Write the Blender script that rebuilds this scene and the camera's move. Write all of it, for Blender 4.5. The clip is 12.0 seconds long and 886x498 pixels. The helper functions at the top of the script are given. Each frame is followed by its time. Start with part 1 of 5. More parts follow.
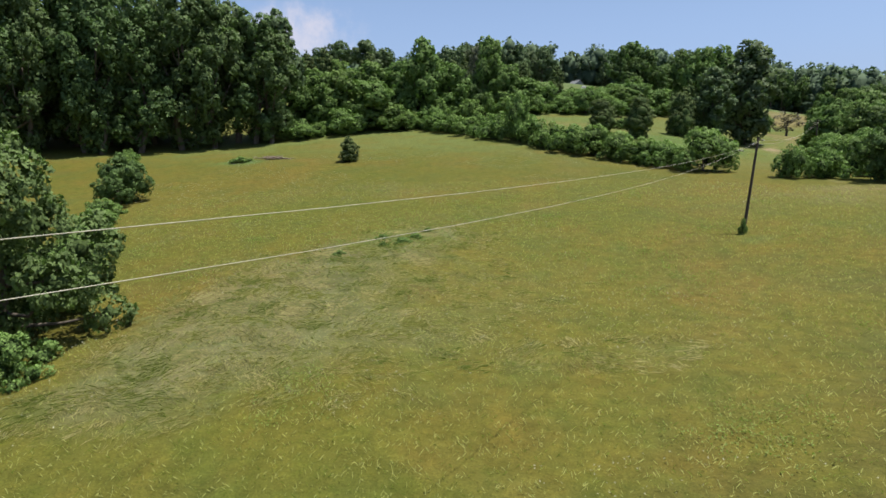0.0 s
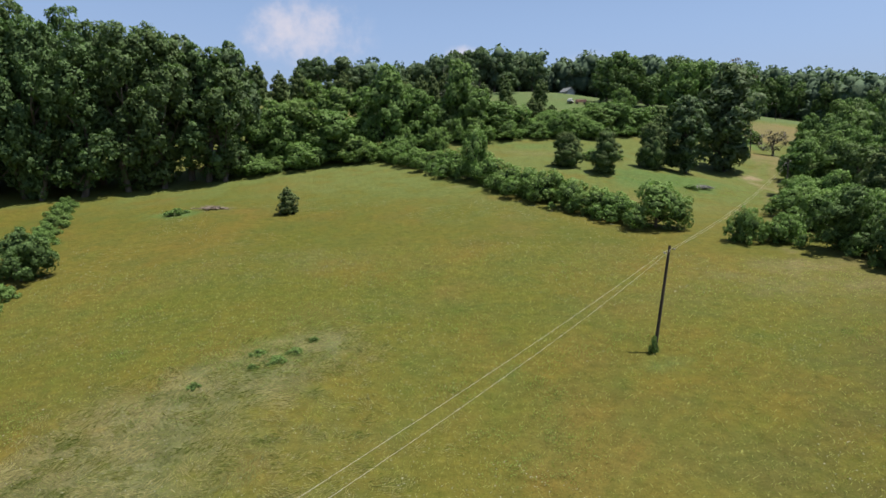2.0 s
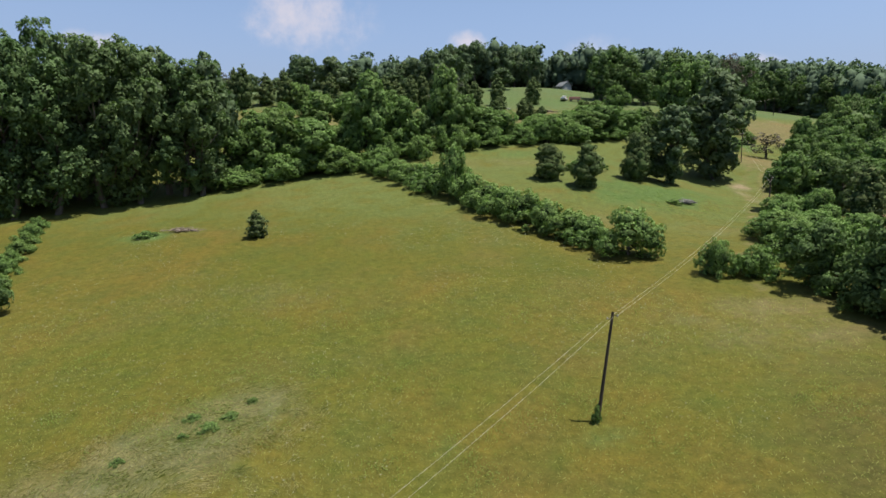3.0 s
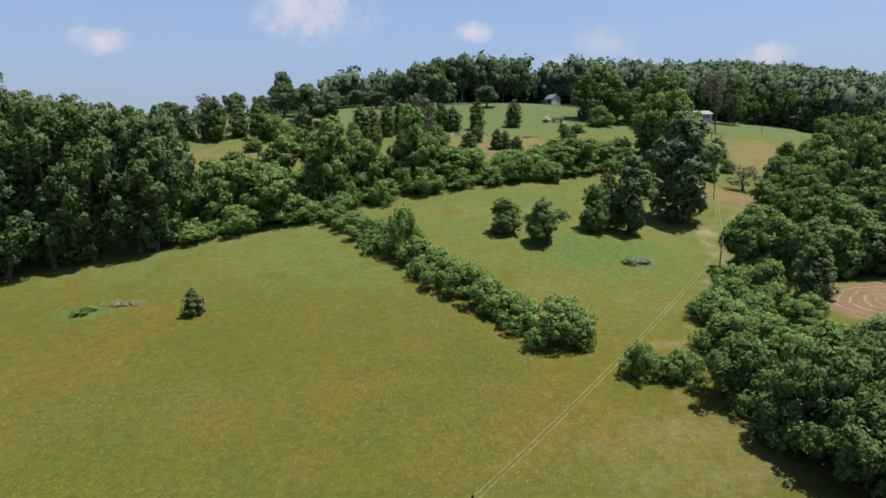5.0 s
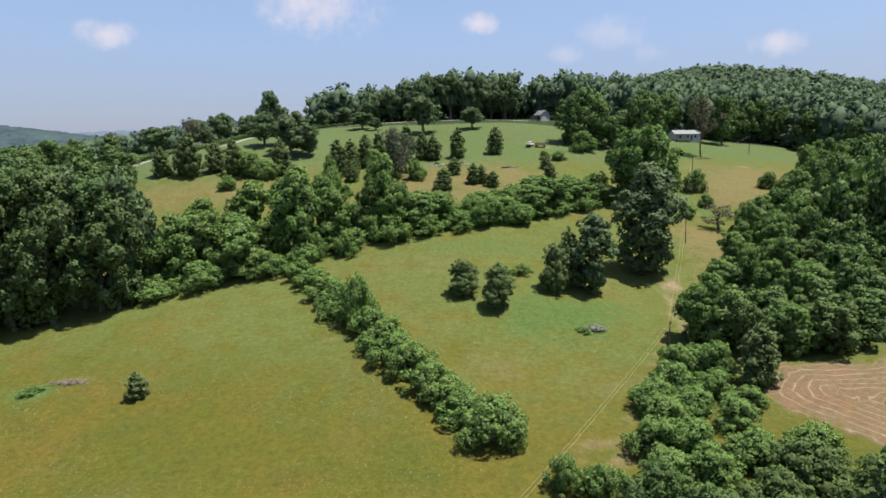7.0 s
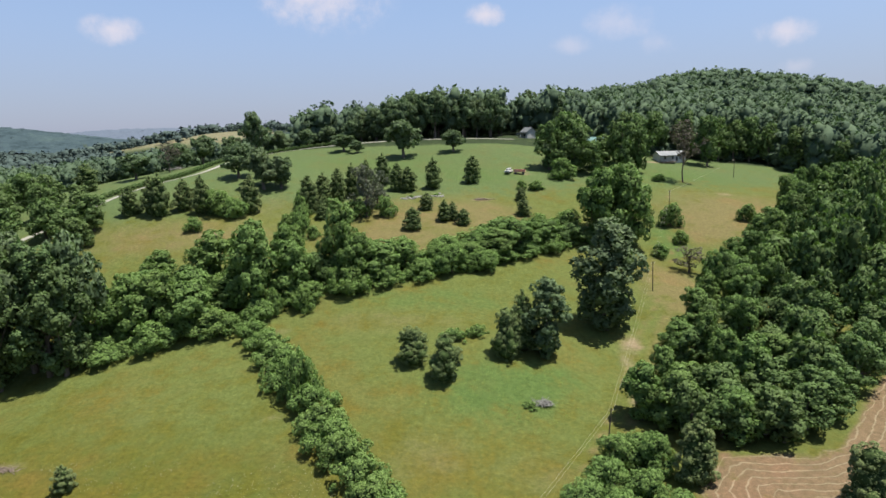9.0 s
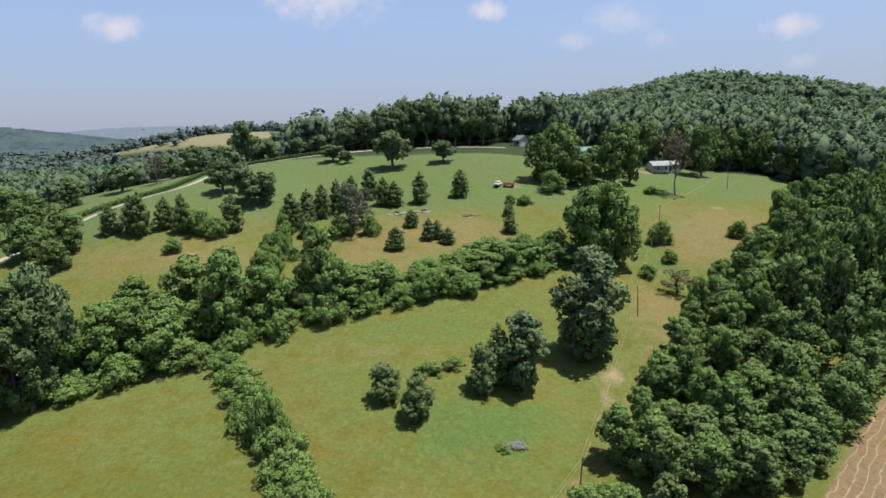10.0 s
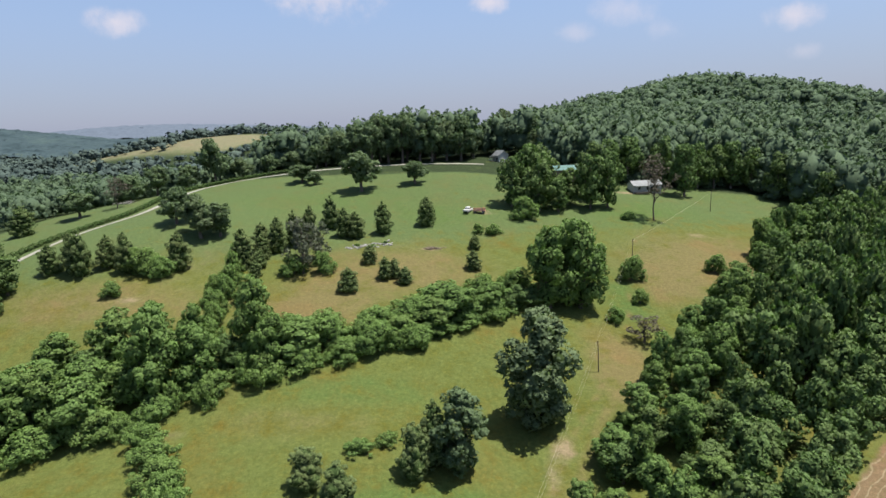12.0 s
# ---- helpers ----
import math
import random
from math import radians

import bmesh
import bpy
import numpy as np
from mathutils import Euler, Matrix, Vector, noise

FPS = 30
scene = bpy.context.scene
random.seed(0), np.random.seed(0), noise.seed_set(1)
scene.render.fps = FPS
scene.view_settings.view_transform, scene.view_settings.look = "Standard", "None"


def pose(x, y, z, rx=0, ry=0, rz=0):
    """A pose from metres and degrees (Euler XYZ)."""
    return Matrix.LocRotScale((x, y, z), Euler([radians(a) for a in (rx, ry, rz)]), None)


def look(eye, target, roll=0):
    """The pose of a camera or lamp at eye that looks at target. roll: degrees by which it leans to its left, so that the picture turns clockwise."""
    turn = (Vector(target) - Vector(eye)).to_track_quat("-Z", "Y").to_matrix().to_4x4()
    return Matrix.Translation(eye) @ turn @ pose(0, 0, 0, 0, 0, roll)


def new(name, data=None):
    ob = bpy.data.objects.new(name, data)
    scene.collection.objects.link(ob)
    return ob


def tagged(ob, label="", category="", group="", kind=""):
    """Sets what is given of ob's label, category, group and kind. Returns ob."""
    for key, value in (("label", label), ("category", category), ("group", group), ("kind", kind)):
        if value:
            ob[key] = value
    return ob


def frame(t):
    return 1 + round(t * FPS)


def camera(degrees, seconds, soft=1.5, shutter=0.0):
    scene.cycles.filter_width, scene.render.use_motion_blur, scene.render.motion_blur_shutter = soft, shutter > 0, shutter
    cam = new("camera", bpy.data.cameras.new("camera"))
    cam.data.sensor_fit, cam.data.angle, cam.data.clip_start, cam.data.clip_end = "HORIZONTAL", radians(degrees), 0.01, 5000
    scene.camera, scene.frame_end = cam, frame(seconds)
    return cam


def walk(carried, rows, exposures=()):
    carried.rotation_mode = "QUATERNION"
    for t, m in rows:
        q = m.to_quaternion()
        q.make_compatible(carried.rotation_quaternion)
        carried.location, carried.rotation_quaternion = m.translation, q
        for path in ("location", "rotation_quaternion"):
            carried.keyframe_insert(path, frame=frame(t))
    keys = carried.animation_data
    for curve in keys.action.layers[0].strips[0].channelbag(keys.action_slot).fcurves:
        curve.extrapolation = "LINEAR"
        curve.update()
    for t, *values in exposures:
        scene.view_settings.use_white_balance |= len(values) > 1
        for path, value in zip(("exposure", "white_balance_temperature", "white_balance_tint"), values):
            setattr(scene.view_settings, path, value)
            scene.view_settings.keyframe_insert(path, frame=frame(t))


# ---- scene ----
cam = camera(72.9, 12.0, soft=1.6)
METRES, EYE, TILT, LEAN, TURN = 100.0, 10.0, -6.7, -1.0, 0.0
ROWS = [
    (0.0, 0.0, 0.0, 0.0, 0.0, 0.0, 0.0),
    (0.5, 0.0233, 0.0132, 0.02, 0.18, -0.11, 0.11),
    (1.0, 0.0477, 0.0265, 0.041, 0.39, -0.22, 0.22),
    (1.5, 0.0712, 0.0387, 0.0642, 0.58, -0.33, 0.4),
    (2.0, 0.0942, 0.0503, 0.0893, 0.74, -0.46, 0.55),
    (2.5, 0.1184, 0.0609, 0.1154, 0.99, -0.9, 0.68),
    (3.0, 0.1421, 0.0691, 0.1421, 1.19, -1.74, 0.83),
    (5.0, 0.2432, 0.0927, 0.2604, 1.93, -2.48, 1.3),
    (5.5, 0.2665, 0.0975, 0.2911, 2.06, -2.66, 1.37),
    (6.0, 0.2902, 0.102, 0.3233, 2.27, -2.82, 1.42),
    (6.5, 0.314, 0.1049, 0.3553, 2.43, -3.02, 1.51),
    (7.0, 0.3378, 0.1081, 0.3867, 2.58, -3.19, 1.58),
    (9.0, 0.4466, 0.1461, 0.5171, 3.18, -3.86, 1.98),
    (9.5, 0.4728, 0.1625, 0.5499, 3.31, -4.03, 2.06),
    (10.0, 0.5002, 0.1852, 0.5797, 3.44, -4.21, 2.13),
    (10.5, 0.5288, 0.2121, 0.6081, 3.53, -4.37, 2.23),
    (11.0, 0.5609, 0.2429, 0.6379, 3.61, -4.51, 2.32),
    (11.5, 0.5916, 0.2726, 0.6676, 3.63, -4.68, 2.42),
    (12.0, 0.6236, 0.303, 0.6934, 3.71, -4.81, 2.52),
]
walk(cam, [(t, pose(0, 0, EYE, TILT, LEAN, TURN) @ pose(METRES * x, METRES * y, METRES * z, 90 + pitch, roll, yaw)) for t, x, y, z, yaw, pitch, roll in ROWS],
     exposures=[(0.0, 0.82), (1.0, 0.80), (2.0, 0.73), (3.0, 0.70), (5.0, 0.72), (5.5, 0.83), (6.0, 0.92), (7.0, 0.86), (9.0, 0.84), (12.0, 0.82)])

# ---- sky and sun ----
SUN_UP, SUN_AZ = 72.0, 88.0          # degrees above the horizon; from ahead (y) towards the right (x)
sun_dir = Vector((math.sin(radians(SUN_AZ)) * math.cos(radians(SUN_UP)), math.cos(radians(SUN_AZ)) * math.cos(radians(SUN_UP)), math.sin(radians(SUN_UP))))
sun = new("sun", bpy.data.lights.new("sun", "SUN"))
sun.data.energy, sun.data.angle, sun.data.color = 5.0, radians(0.6), (1.0, 0.95, 0.86)
sun.matrix_world = look(sun_dir * 200, (0, 0, 0))


def nodes_of(tree):
    """Short ways to add nodes and links to a node tree."""
    def add(kind, **values):
        n = tree.nodes.new(kind)
        for key, value in values.items():
            if key in n.inputs:
                n.inputs[key].default_value = value
        return n
    return add, tree.links.new


def math_node(tree, op, a, b=None, clamp=False):
    n = tree.nodes.new("ShaderNodeMath")
    n.operation, n.use_clamp = op, clamp
    for i, v in enumerate((a, b)):
        if v is None:
            continue
        if isinstance(v, (int, float)):
            n.inputs[i].default_value = v
        else:
            tree.links.new(v, n.inputs[i])
    return n.outputs[0]


def mix_node(tree, fac, a, b, blend="MIX"):
    n = tree.nodes.new("ShaderNodeMix")
    n.data_type, n.blend_type = "RGBA", blend
    for i, v in ((0, fac), (6, a), (7, b)):
        if isinstance(v, (int, float)):
            n.inputs[i].default_value = v
        elif isinstance(v, tuple):
            n.inputs[i].default_value = (*v, 1)
        else:
            tree.links.new(v, n.inputs[i])
    return n.outputs[2]


def range_node(tree, v, a, b, lo=0.0, hi=1.0):
    n = tree.nodes.new("ShaderNodeMapRange")
    n.interpolation_type = "SMOOTHSTEP"
    tree.links.new(v, n.inputs[0])
    for i, x in enumerate((a, b, lo, hi)):
        n.inputs[1 + i].default_value = x
    return n.outputs[0]


def noise_node(tree, vec, scale, detail=4.0, rough=0.55):
    n = tree.nodes.new("ShaderNodeTexNoise")
    n.inputs["Scale"].default_value, n.inputs["Detail"].default_value, n.inputs["Roughness"].default_value = scale, detail, rough
    if vec is not None:
        tree.links.new(vec, n.inputs["Vector"])
    return n.outputs["Fac"]


# Small fair-weather clouds: direction, half width, share of cover
CLOUDS = [
    ((-0.50, 0.85, 0.156), 0.034, 0.8), ((-0.225, 0.95, 0.212), 0.085, 0.85), ((0.022, 0.98, 0.183), 0.03, 0.85),
    ((0.430, 0.893, 0.132), 0.032, 0.75), ((0.222, 0.96, 0.162), 0.045, 0.4), ((0.15, 0.98, 0.135), 0.028, 0.35),
    ((0.448, 0.89, 0.085), 0.02, 0.3), ((0.28, 0.951, 0.13), 0.03, 0.25),
]
world = bpy.data.worlds.new("world")
scene.world = world
world.use_nodes = True
wt = world.node_tree
wt.nodes.clear()
wadd, wlink = nodes_of(wt)
sky = wadd("ShaderNodeTexSky")
sky.sky_type, sky.sun_disc = "NISHITA", False
sky.sun_elevation, sky.sun_rotation = radians(SUN_UP), radians(SUN_AZ)
sky.air_density, sky.dust_density, sky.ozone_density, sky.altitude = 1.0, 1.2, 2.0, 200.0
coords = wadd("ShaderNodeTexCoord").outputs["Generated"]
puff = noise_node(wt, coords, 22.0, 6.0, 0.6)
cover = None
for way, half, share in CLOUDS:
    off = wadd("ShaderNodeVectorMath")
    off.operation = "SUBTRACT"
    wlink(coords, off.inputs[0])
    off.inputs[1].default_value = Vector(way).normalized()
    flat = wadd("ShaderNodeVectorMath")
    flat.operation = "MULTIPLY"
    wlink(off.outputs[0], flat.inputs[0])
    flat.inputs[1].default_value = (1.0, 1.0, 1.9)
    far = wadd("ShaderNodeVectorMath")
    far.operation = "LENGTH"
    wlink(flat.outputs[0], far.inputs[0])
    near = math_node(wt, "SUBTRACT", 1.0, math_node(wt, "DIVIDE", far.outputs["Value"], half * 1.5))
    ragged = math_node(wt, "ADD", near, math_node(wt, "MULTIPLY", math_node(wt, "SUBTRACT", puff, 0.52), 1.9))
    one = math_node(wt, "MULTIPLY", range_node(wt, ragged, 0.05, 1.1), share)
    one = math_node(wt, "MULTIPLY", one, range_node(wt, near, 0.0, 0.3))
    cover = one if cover is None else math_node(wt, "MAXIMUM", cover, one)
# summer haze whitens the sky, most of all low down
sep = wadd("ShaderNodeSeparateXYZ")
wlink(coords, sep.inputs[0])
haze = range_node(wt, sep.outputs["Z"], -0.02, 0.45, 0.8, 0.12)
tone = mix_node(wt, range_node(wt, sep.outputs["Z"], 0.0, 0.25), (2.6, 2.9, 4.05), (2.8, 3.85, 6.3))
sky_soft = mix_node(wt, haze, sky.outputs[0], tone)
back = wadd("ShaderNodeBackground", Strength=0.080)
wlink(mix_node(wt, cover, sky_soft, (5.6, 5.3, 5.9)), back.inputs["Color"])
wlink(back.outputs[0], wadd("ShaderNodeOutputWorld").inputs[0])

# ---- materials ----


def material(name):
    m = bpy.data.materials.new(name)
    m.use_nodes = True
    t = m.node_tree
    t.nodes.clear()
    return m, t


def finish(t, shader):
    out = t.nodes.new("ShaderNodeOutputMaterial")
    t.links.new(shader, out.inputs[0])


def foliage(name, dark, light, warm=(0.12, 0.12, 0.03), gloss=0.62, through_light=0.2, stand=0.0, relief=0.5):
    """Leaves: each clump and each plant a little different, some light through them."""
    dark, light, warm = (tuple(0.66 * c for c in tone_) for tone_ in (dark, light, warm))
    m, t = material(name)
    add, link = nodes_of(t)
    g, o = add("ShaderNodeNewGeometry"), add("ShaderNodeObjectInfo")
    col = mix_node(t, range_node(t, g.outputs["Random Per Island"], 0.0, 1.0, 0.3, 0.8), dark, light)
    pos = add("ShaderNodeTexCoord").outputs["Object"]
    col = mix_node(t, range_node(t, noise_node(t, pos, 0.9, 3.0), 0.45, 0.75, 0.0, 0.6), col, light)
    col = mix_node(t, range_node(t, o.outputs["Random"], 0.3, 1.0, 0.0, 0.45), col, warm)
    if stand:
        # in a closed wood the kinds of tree change from crown to crown
        kinds = noise_node(t, pos, stand, 3.0, 0.7)
        col = mix_node(t, range_node(t, kinds, 0.32, 0.5, 0.9, 0.0), col, mix_node(t, 1.0, col, (0.55, 0.6, 0.6), "MULTIPLY"))
        col = mix_node(t, range_node(t, kinds, 0.5, 0.68, 0.0, 0.85), col, mix_node(t, 1.0, col, (1.26, 1.24, 1.1), "MULTIPLY"))
    leafy = noise_node(t, pos, 7.0, 4.0, 0.7)
    col = mix_node(t, range_node(t, leafy, 0.36, 0.5, 0.5, 0.0), col, mix_node(t, 1.0, col, (0.55, 0.57, 0.6), "MULTIPLY"))
    col = mix_node(t, range_node(t, leafy, 0.5, 0.66, 0.0, 0.5), col, mix_node(t, 1.0, col, (1.4, 1.35, 1.25), "MULTIPLY"))
    bs = add("ShaderNodeBsdfPrincipled", Roughness=gloss)
    bs.inputs["Specular IOR Level"].default_value = 0.08
    link(col, bs.inputs["Base Color"])
    tr = add("ShaderNodeBsdfTranslucent")
    link(mix_node(t, 1.0, col, (1.1, 1.45, 0.75), "MULTIPLY"), tr.inputs["Color"])
    mx = add("ShaderNodeMixShader")
    mx.inputs[0].default_value = through_light
    link(bs.outputs[0], mx.inputs[1]), link(tr.outputs[0], mx.inputs[2])
    bp = add("ShaderNodeBump", Strength=relief, Distance=0.12)
    link(leafy, bp.inputs["Height"]), link(bp.outputs[0], bs.inputs["Normal"])
    finish(t, mx.outputs[0])
    return m


def surface(name, a, b, scale=3.0, rough=0.8, metal=0.0, bump=0.3, stretch=(1, 1, 1), speck=None):
    """A plain weathered surface: two tones by noise at two scales, with a fine bump."""
    a, b = tuple(0.84 * c for c in a), tuple(0.84 * c for c in b)
    m, t = material(name)
    add, link = nodes_of(t)
    mp = add("ShaderNodeMapping", Scale=stretch)
    link(add("ShaderNodeTexCoord").outputs["Object"], mp.inputs[0])
    v = mp.outputs[0]
    big, fine = noise_node(t, v, scale), noise_node(t, v, scale * 9, 5.0)
    col = mix_node(t, range_node(t, big, 0.35, 0.65), a, b)
    col = mix_node(t, range_node(t, fine, 0.45, 0.75, 0.0, 0.5), col, speck or tuple(c * 0.55 for c in a))
    bs = add("ShaderNodeBsdfPrincipled", Roughness=rough, Metallic=metal)
    link(col, bs.inputs["Base Color"])
    bp = add("ShaderNodeBump", Strength=bump, Distance=0.03)
    link(fine, bp.inputs["Height"]), link(bp.outputs[0], bs.inputs["Normal"])
    finish(t, bs.outputs[0])
    return m


M_OAK = foliage("oak_leaves", (0.074, 0.120, 0.062), (0.208, 0.288, 0.142), (0.182, 0.225, 0.118))
M_WOOD = foliage("wood_leaves", (0.060, 0.112, 0.046), (0.178, 0.272, 0.104), (0.155, 0.210, 0.086))
M_VINE = foliage("vine_leaves", (0.078, 0.145, 0.044), (0.250, 0.385, 0.115), (0.205, 0.285, 0.088))
M_BANK = foliage("bank_leaves", (0.088, 0.162, 0.048), (0.290, 0.440, 0.130), (0.235, 0.325, 0.098))
M_COPSE = foliage("copse_leaves", (0.058, 0.108, 0.042), (0.202, 0.306, 0.102), (0.172, 0.226, 0.086))
M_CEDAR = foliage("cedar_needles", (0.082, 0.122, 0.052), (0.240, 0.312, 0.120), (0.212, 0.245, 0.1), 0.75, 0.12)
M_GREY = foliage("grey_leaves", (0.095, 0.115, 0.08), (0.2, 0.225, 0.16), (0.18, 0.19, 0.14))
M_PLUM = foliage("plum_leaves", (0.1, 0.09, 0.075), (0.19, 0.165, 0.135), (0.17, 0.14, 0.12))
# hill and valley leaves tinted bluer than near ones to paint in some haze
M_FAR = foliage("hazed_far_leaves", (0.080, 0.124, 0.082), (0.142, 0.203, 0.120), (0.136, 0.176, 0.104), 0.85, 0.15, 0.1)
# distance haze painted into the leaf colour, bluer the farther the woods
M_DISTANT = foliage("hazed_distant_leaves", (0.082, 0.116, 0.108), (0.100, 0.138, 0.122), (0.094, 0.128, 0.114), 0.9, 0.0, 0.03)
M_RIDGE = foliage("hazed_ridge_leaves", (0.044, 0.072, 0.086), (0.070, 0.104, 0.114), (0.058, 0.088, 0.100), 0.95, 0.0, 0.02)
M_HORIZON = foliage("hazed_horizon_leaves", (0.125, 0.155, 0.205), (0.145, 0.178, 0.23), (0.135, 0.166, 0.218), 0.95, 0.0)
M_BARK = surface("bark", (0.09, 0.07, 0.05), (0.15, 0.125, 0.1), 4.0, 0.9, 0.0, 0.6, (1, 1, 0.2))
# crown cores darkened in colour, so gaps between sprays read as shade
M_INNER = foliage("core_shade_leaves", (0.035, 0.062, 0.020), (0.085, 0.135, 0.042), (0.07, 0.10, 0.034), 0.9, 0.0)
M_POLE = surface("pole_wood", (0.035, 0.025, 0.018), (0.07, 0.05, 0.035), 5.0, 0.85, 0.0, 0.4, (1, 1, 0.1))
M_WIRE = surface("wire_metal", (0.36, 0.345, 0.26), (0.43, 0.41, 0.31), 2.0, 0.6, 0.0, 0.0)
M_GLASSY = surface("insulator_ceramic", (0.45, 0.44, 0.42), (0.55, 0.54, 0.5), 8.0, 0.3)

# ---- the lie of the land ----
SLOPE = [24.14, 21.67, 2.75, -2.04, -2.26, -5.68, 3.83, -1.56, -1.79, 0.63]
# x, y, spread, height
RISES = [
    (75, 133, 18, -3.64), (-9, 138, 15, -1.06), (20, 164, 16, 1.42), (-32, 182, 14, 1.97), (-65, 206, 22, 3.79), (-70, 257, 25, -1.01),
    (98, 98, 22, 2.14), (102, 182, 16, -3.18), (105, 240, 25, 0.93), (48, 82, 15, 0.1), (10, 112, 14, 0.25), (-42, 233, 20, 4.0),
]
RISES += [
    (70, 322, 30, -1.13), (32, 122, 14, 1.11), (52, 128, 12, 1.57), (-20, 40, 16, 0.96), (15, 30, 14, -1.06), (42, 160, 14, 0.05),
    (-28, 100, 16, 0.36), (55, 105, 14, -1.57), (-45, 125, 18, -2.55), (30, 200, 20, 1.26), (55, 290, 22, 2.9), (60, 250, 22, 0.68),
    (-58, 306, 20, -0.37),
]


def step(a, b, x):
    t = np.clip((x - a) / (b - a), 0, 1)
    return t * t * (3 - 2 * t)


def bell(x, y, cx, cy, rx, ry=None):
    return np.exp(-((x - cx) / rx) ** 2 - ((y - cy) / (ry or rx)) ** 2)


def land(x, y):
    """The height of the ground at x, y (numbers or arrays)."""
    x, y = np.asarray(x, float), np.asarray(y, float)
    u, v = np.clip((x - 30) / 100, -3, 3), np.clip((y - 150) / 100, -3, 3)
    terms = [(i, j) for i in range(4) for j in range(4 - i)]
    near = sum(c * u ** i * v ** j for c, (i, j) in zip(SLOPE, terms))
    near = near + sum(h * np.exp(-((x - a) ** 2 + (y - b) ** 2) / (2 * s * s)) for a, b, s, h in RISES)
    hill = 63 * bell(x, y, 266, 600, 186, 190) + 8 * bell(x, y, 150, 520, 80, 110) + 5 * bell(x, y, 252, 575, 45, 80) + 7 * bell(x, y, 228, 375, 62, 62) + 7 * bell(x, y, 450, 570, 110, 150)
    shoulder = 28 * bell(x, y, 90, 400, 130, 140)
    west = 14 * bell(x, y, -120, 330, 90, 120)
    far = 26 + hill + shoulder + 8 * step(120, 420, x) - 18 * step(-60, 120, -y) + west
    # beyond: a low ridge with a hay meadow, and wooded ridges towards the skyline
    far = far + 47 * bell(x, y, -260, 810, 200, 190) + 16 * bell(x, y, -250, 945, 160, 80) + 73 * bell(x, y, -1160, 1350, 420, 320) + 34 * bell(x, y, 60, 1500, 500, 260) + 66 * bell(x, y, -1420, 2600, 800, 500) + 30 * bell(x, y, -500, 2600, 1500, 500)
    d = np.hypot((x - 30) / 165, (y - 165) / 190)
    w = 1 - step(0.85, 1.45, d)
    return w * near + (1 - w) * far


def z_at(x, y):
    return float(land(x, y))


def mesh_of(name, verts, faces, mat, smooth=False, normals=None):
    """A mesh from arrays of places and of equal-sided faces, with normals of its own where they are given."""
    verts, faces = np.asarray(verts, np.float32), np.asarray(faces, np.int32)
    me = bpy.data.meshes.new(name)
    me.vertices.add(len(verts))
    me.vertices.foreach_set("co", verts.ravel())
    n, k = faces.shape
    me.loops.add(n * k)
    me.loops.foreach_set("vertex_index", faces.ravel())
    me.polygons.add(n)
    me.polygons.foreach_set("loop_start", np.arange(0, n * k, k, dtype=np.int32))
    me.polygons.foreach_set("use_smooth", np.full(n, smooth))
    me.update(calc_edges=True)
    me.materials.append(mat)
    if normals is not None:
        me.polygons.foreach_set("use_smooth", np.ones(n, bool))
        me.normals_split_custom_set_from_vertices(np.asarray(normals, float).tolist())
    return me


def axis(lo, hi, fine, far_lo, far_hi):
    """Grid lines: even between lo and hi, then wider and wider out to the far ends."""
    mid = list(np.arange(lo, hi + fine / 2, fine))
    s, a = fine, lo
    while a > far_lo:
        s *= 1.18
        a -= s
        mid.insert(0, a)
    s, a = fine, mid[-1]
    while a < far_hi:
        s *= 1.18
        a += s
        mid.append(a)
    return np.array(mid)


def bend(points, n=12):
    """A smooth line through a few places in the plan."""
    p = np.array(points, float)
    out = []
    for i in range(len(p) - 1):
        a, b, c, d = p[max(i - 1, 0)], p[i], p[i + 1], p[min(i + 2, len(p) - 1)]
        for t in np.arange(n) / n:
            out.append(0.5 * (2 * b + (c - a) * t + (2 * a - 5 * b + 4 * c - d) * t ** 2 + (3 * b - a - 3 * c + d) * t ** 3))
    return np.array(out + [p[-1]])


def dist_to(line, x, y):
    """Distance in the plan of every x, y from a line."""
    best = np.full(x.shape, 1e9)
    for a, b in zip(line[:-1], line[1:]):
        ab = b - a
        t = np.clip(((x - a[0]) * ab[0] + (y - a[1]) * ab[1]) / (ab @ ab), 0, 1)
        best = np.minimum(best, np.hypot(x - a[0] - t * ab[0], y - a[1] - t * ab[1]))
    return best


TRACK = bend([(44, 66), (52, 85), (63, 108), (71, 126), (79, 145), (90, 165), (99, 190), (104, 212), (112, 235)], 6)
DRIVE = bend([(-96, 172), (-84, 190), (-77, 210), (-72, 230), (-67, 250), (-66, 268), (-65, 284), (-60, 298), (-48, 309), (-29, 314), (-14, 318), (20, 322), (50, 322), (63, 322)], 6)
gx, gy = axis(-110, 190, 1.9, -4500, 4500), axis(-10, 340, 1.9, -900, 4700)
X, Y = np.meshgrid(gx, gy)
Z = land(X, Y)
nx, ny = len(gx), len(gy)
grid = np.arange(nx * ny).reshape(ny, nx)
quads = np.stack([grid[:-1, :-1], grid[:-1, 1:], grid[1:, 1:], grid[1:, :-1]], -1).reshape(-1, 4)

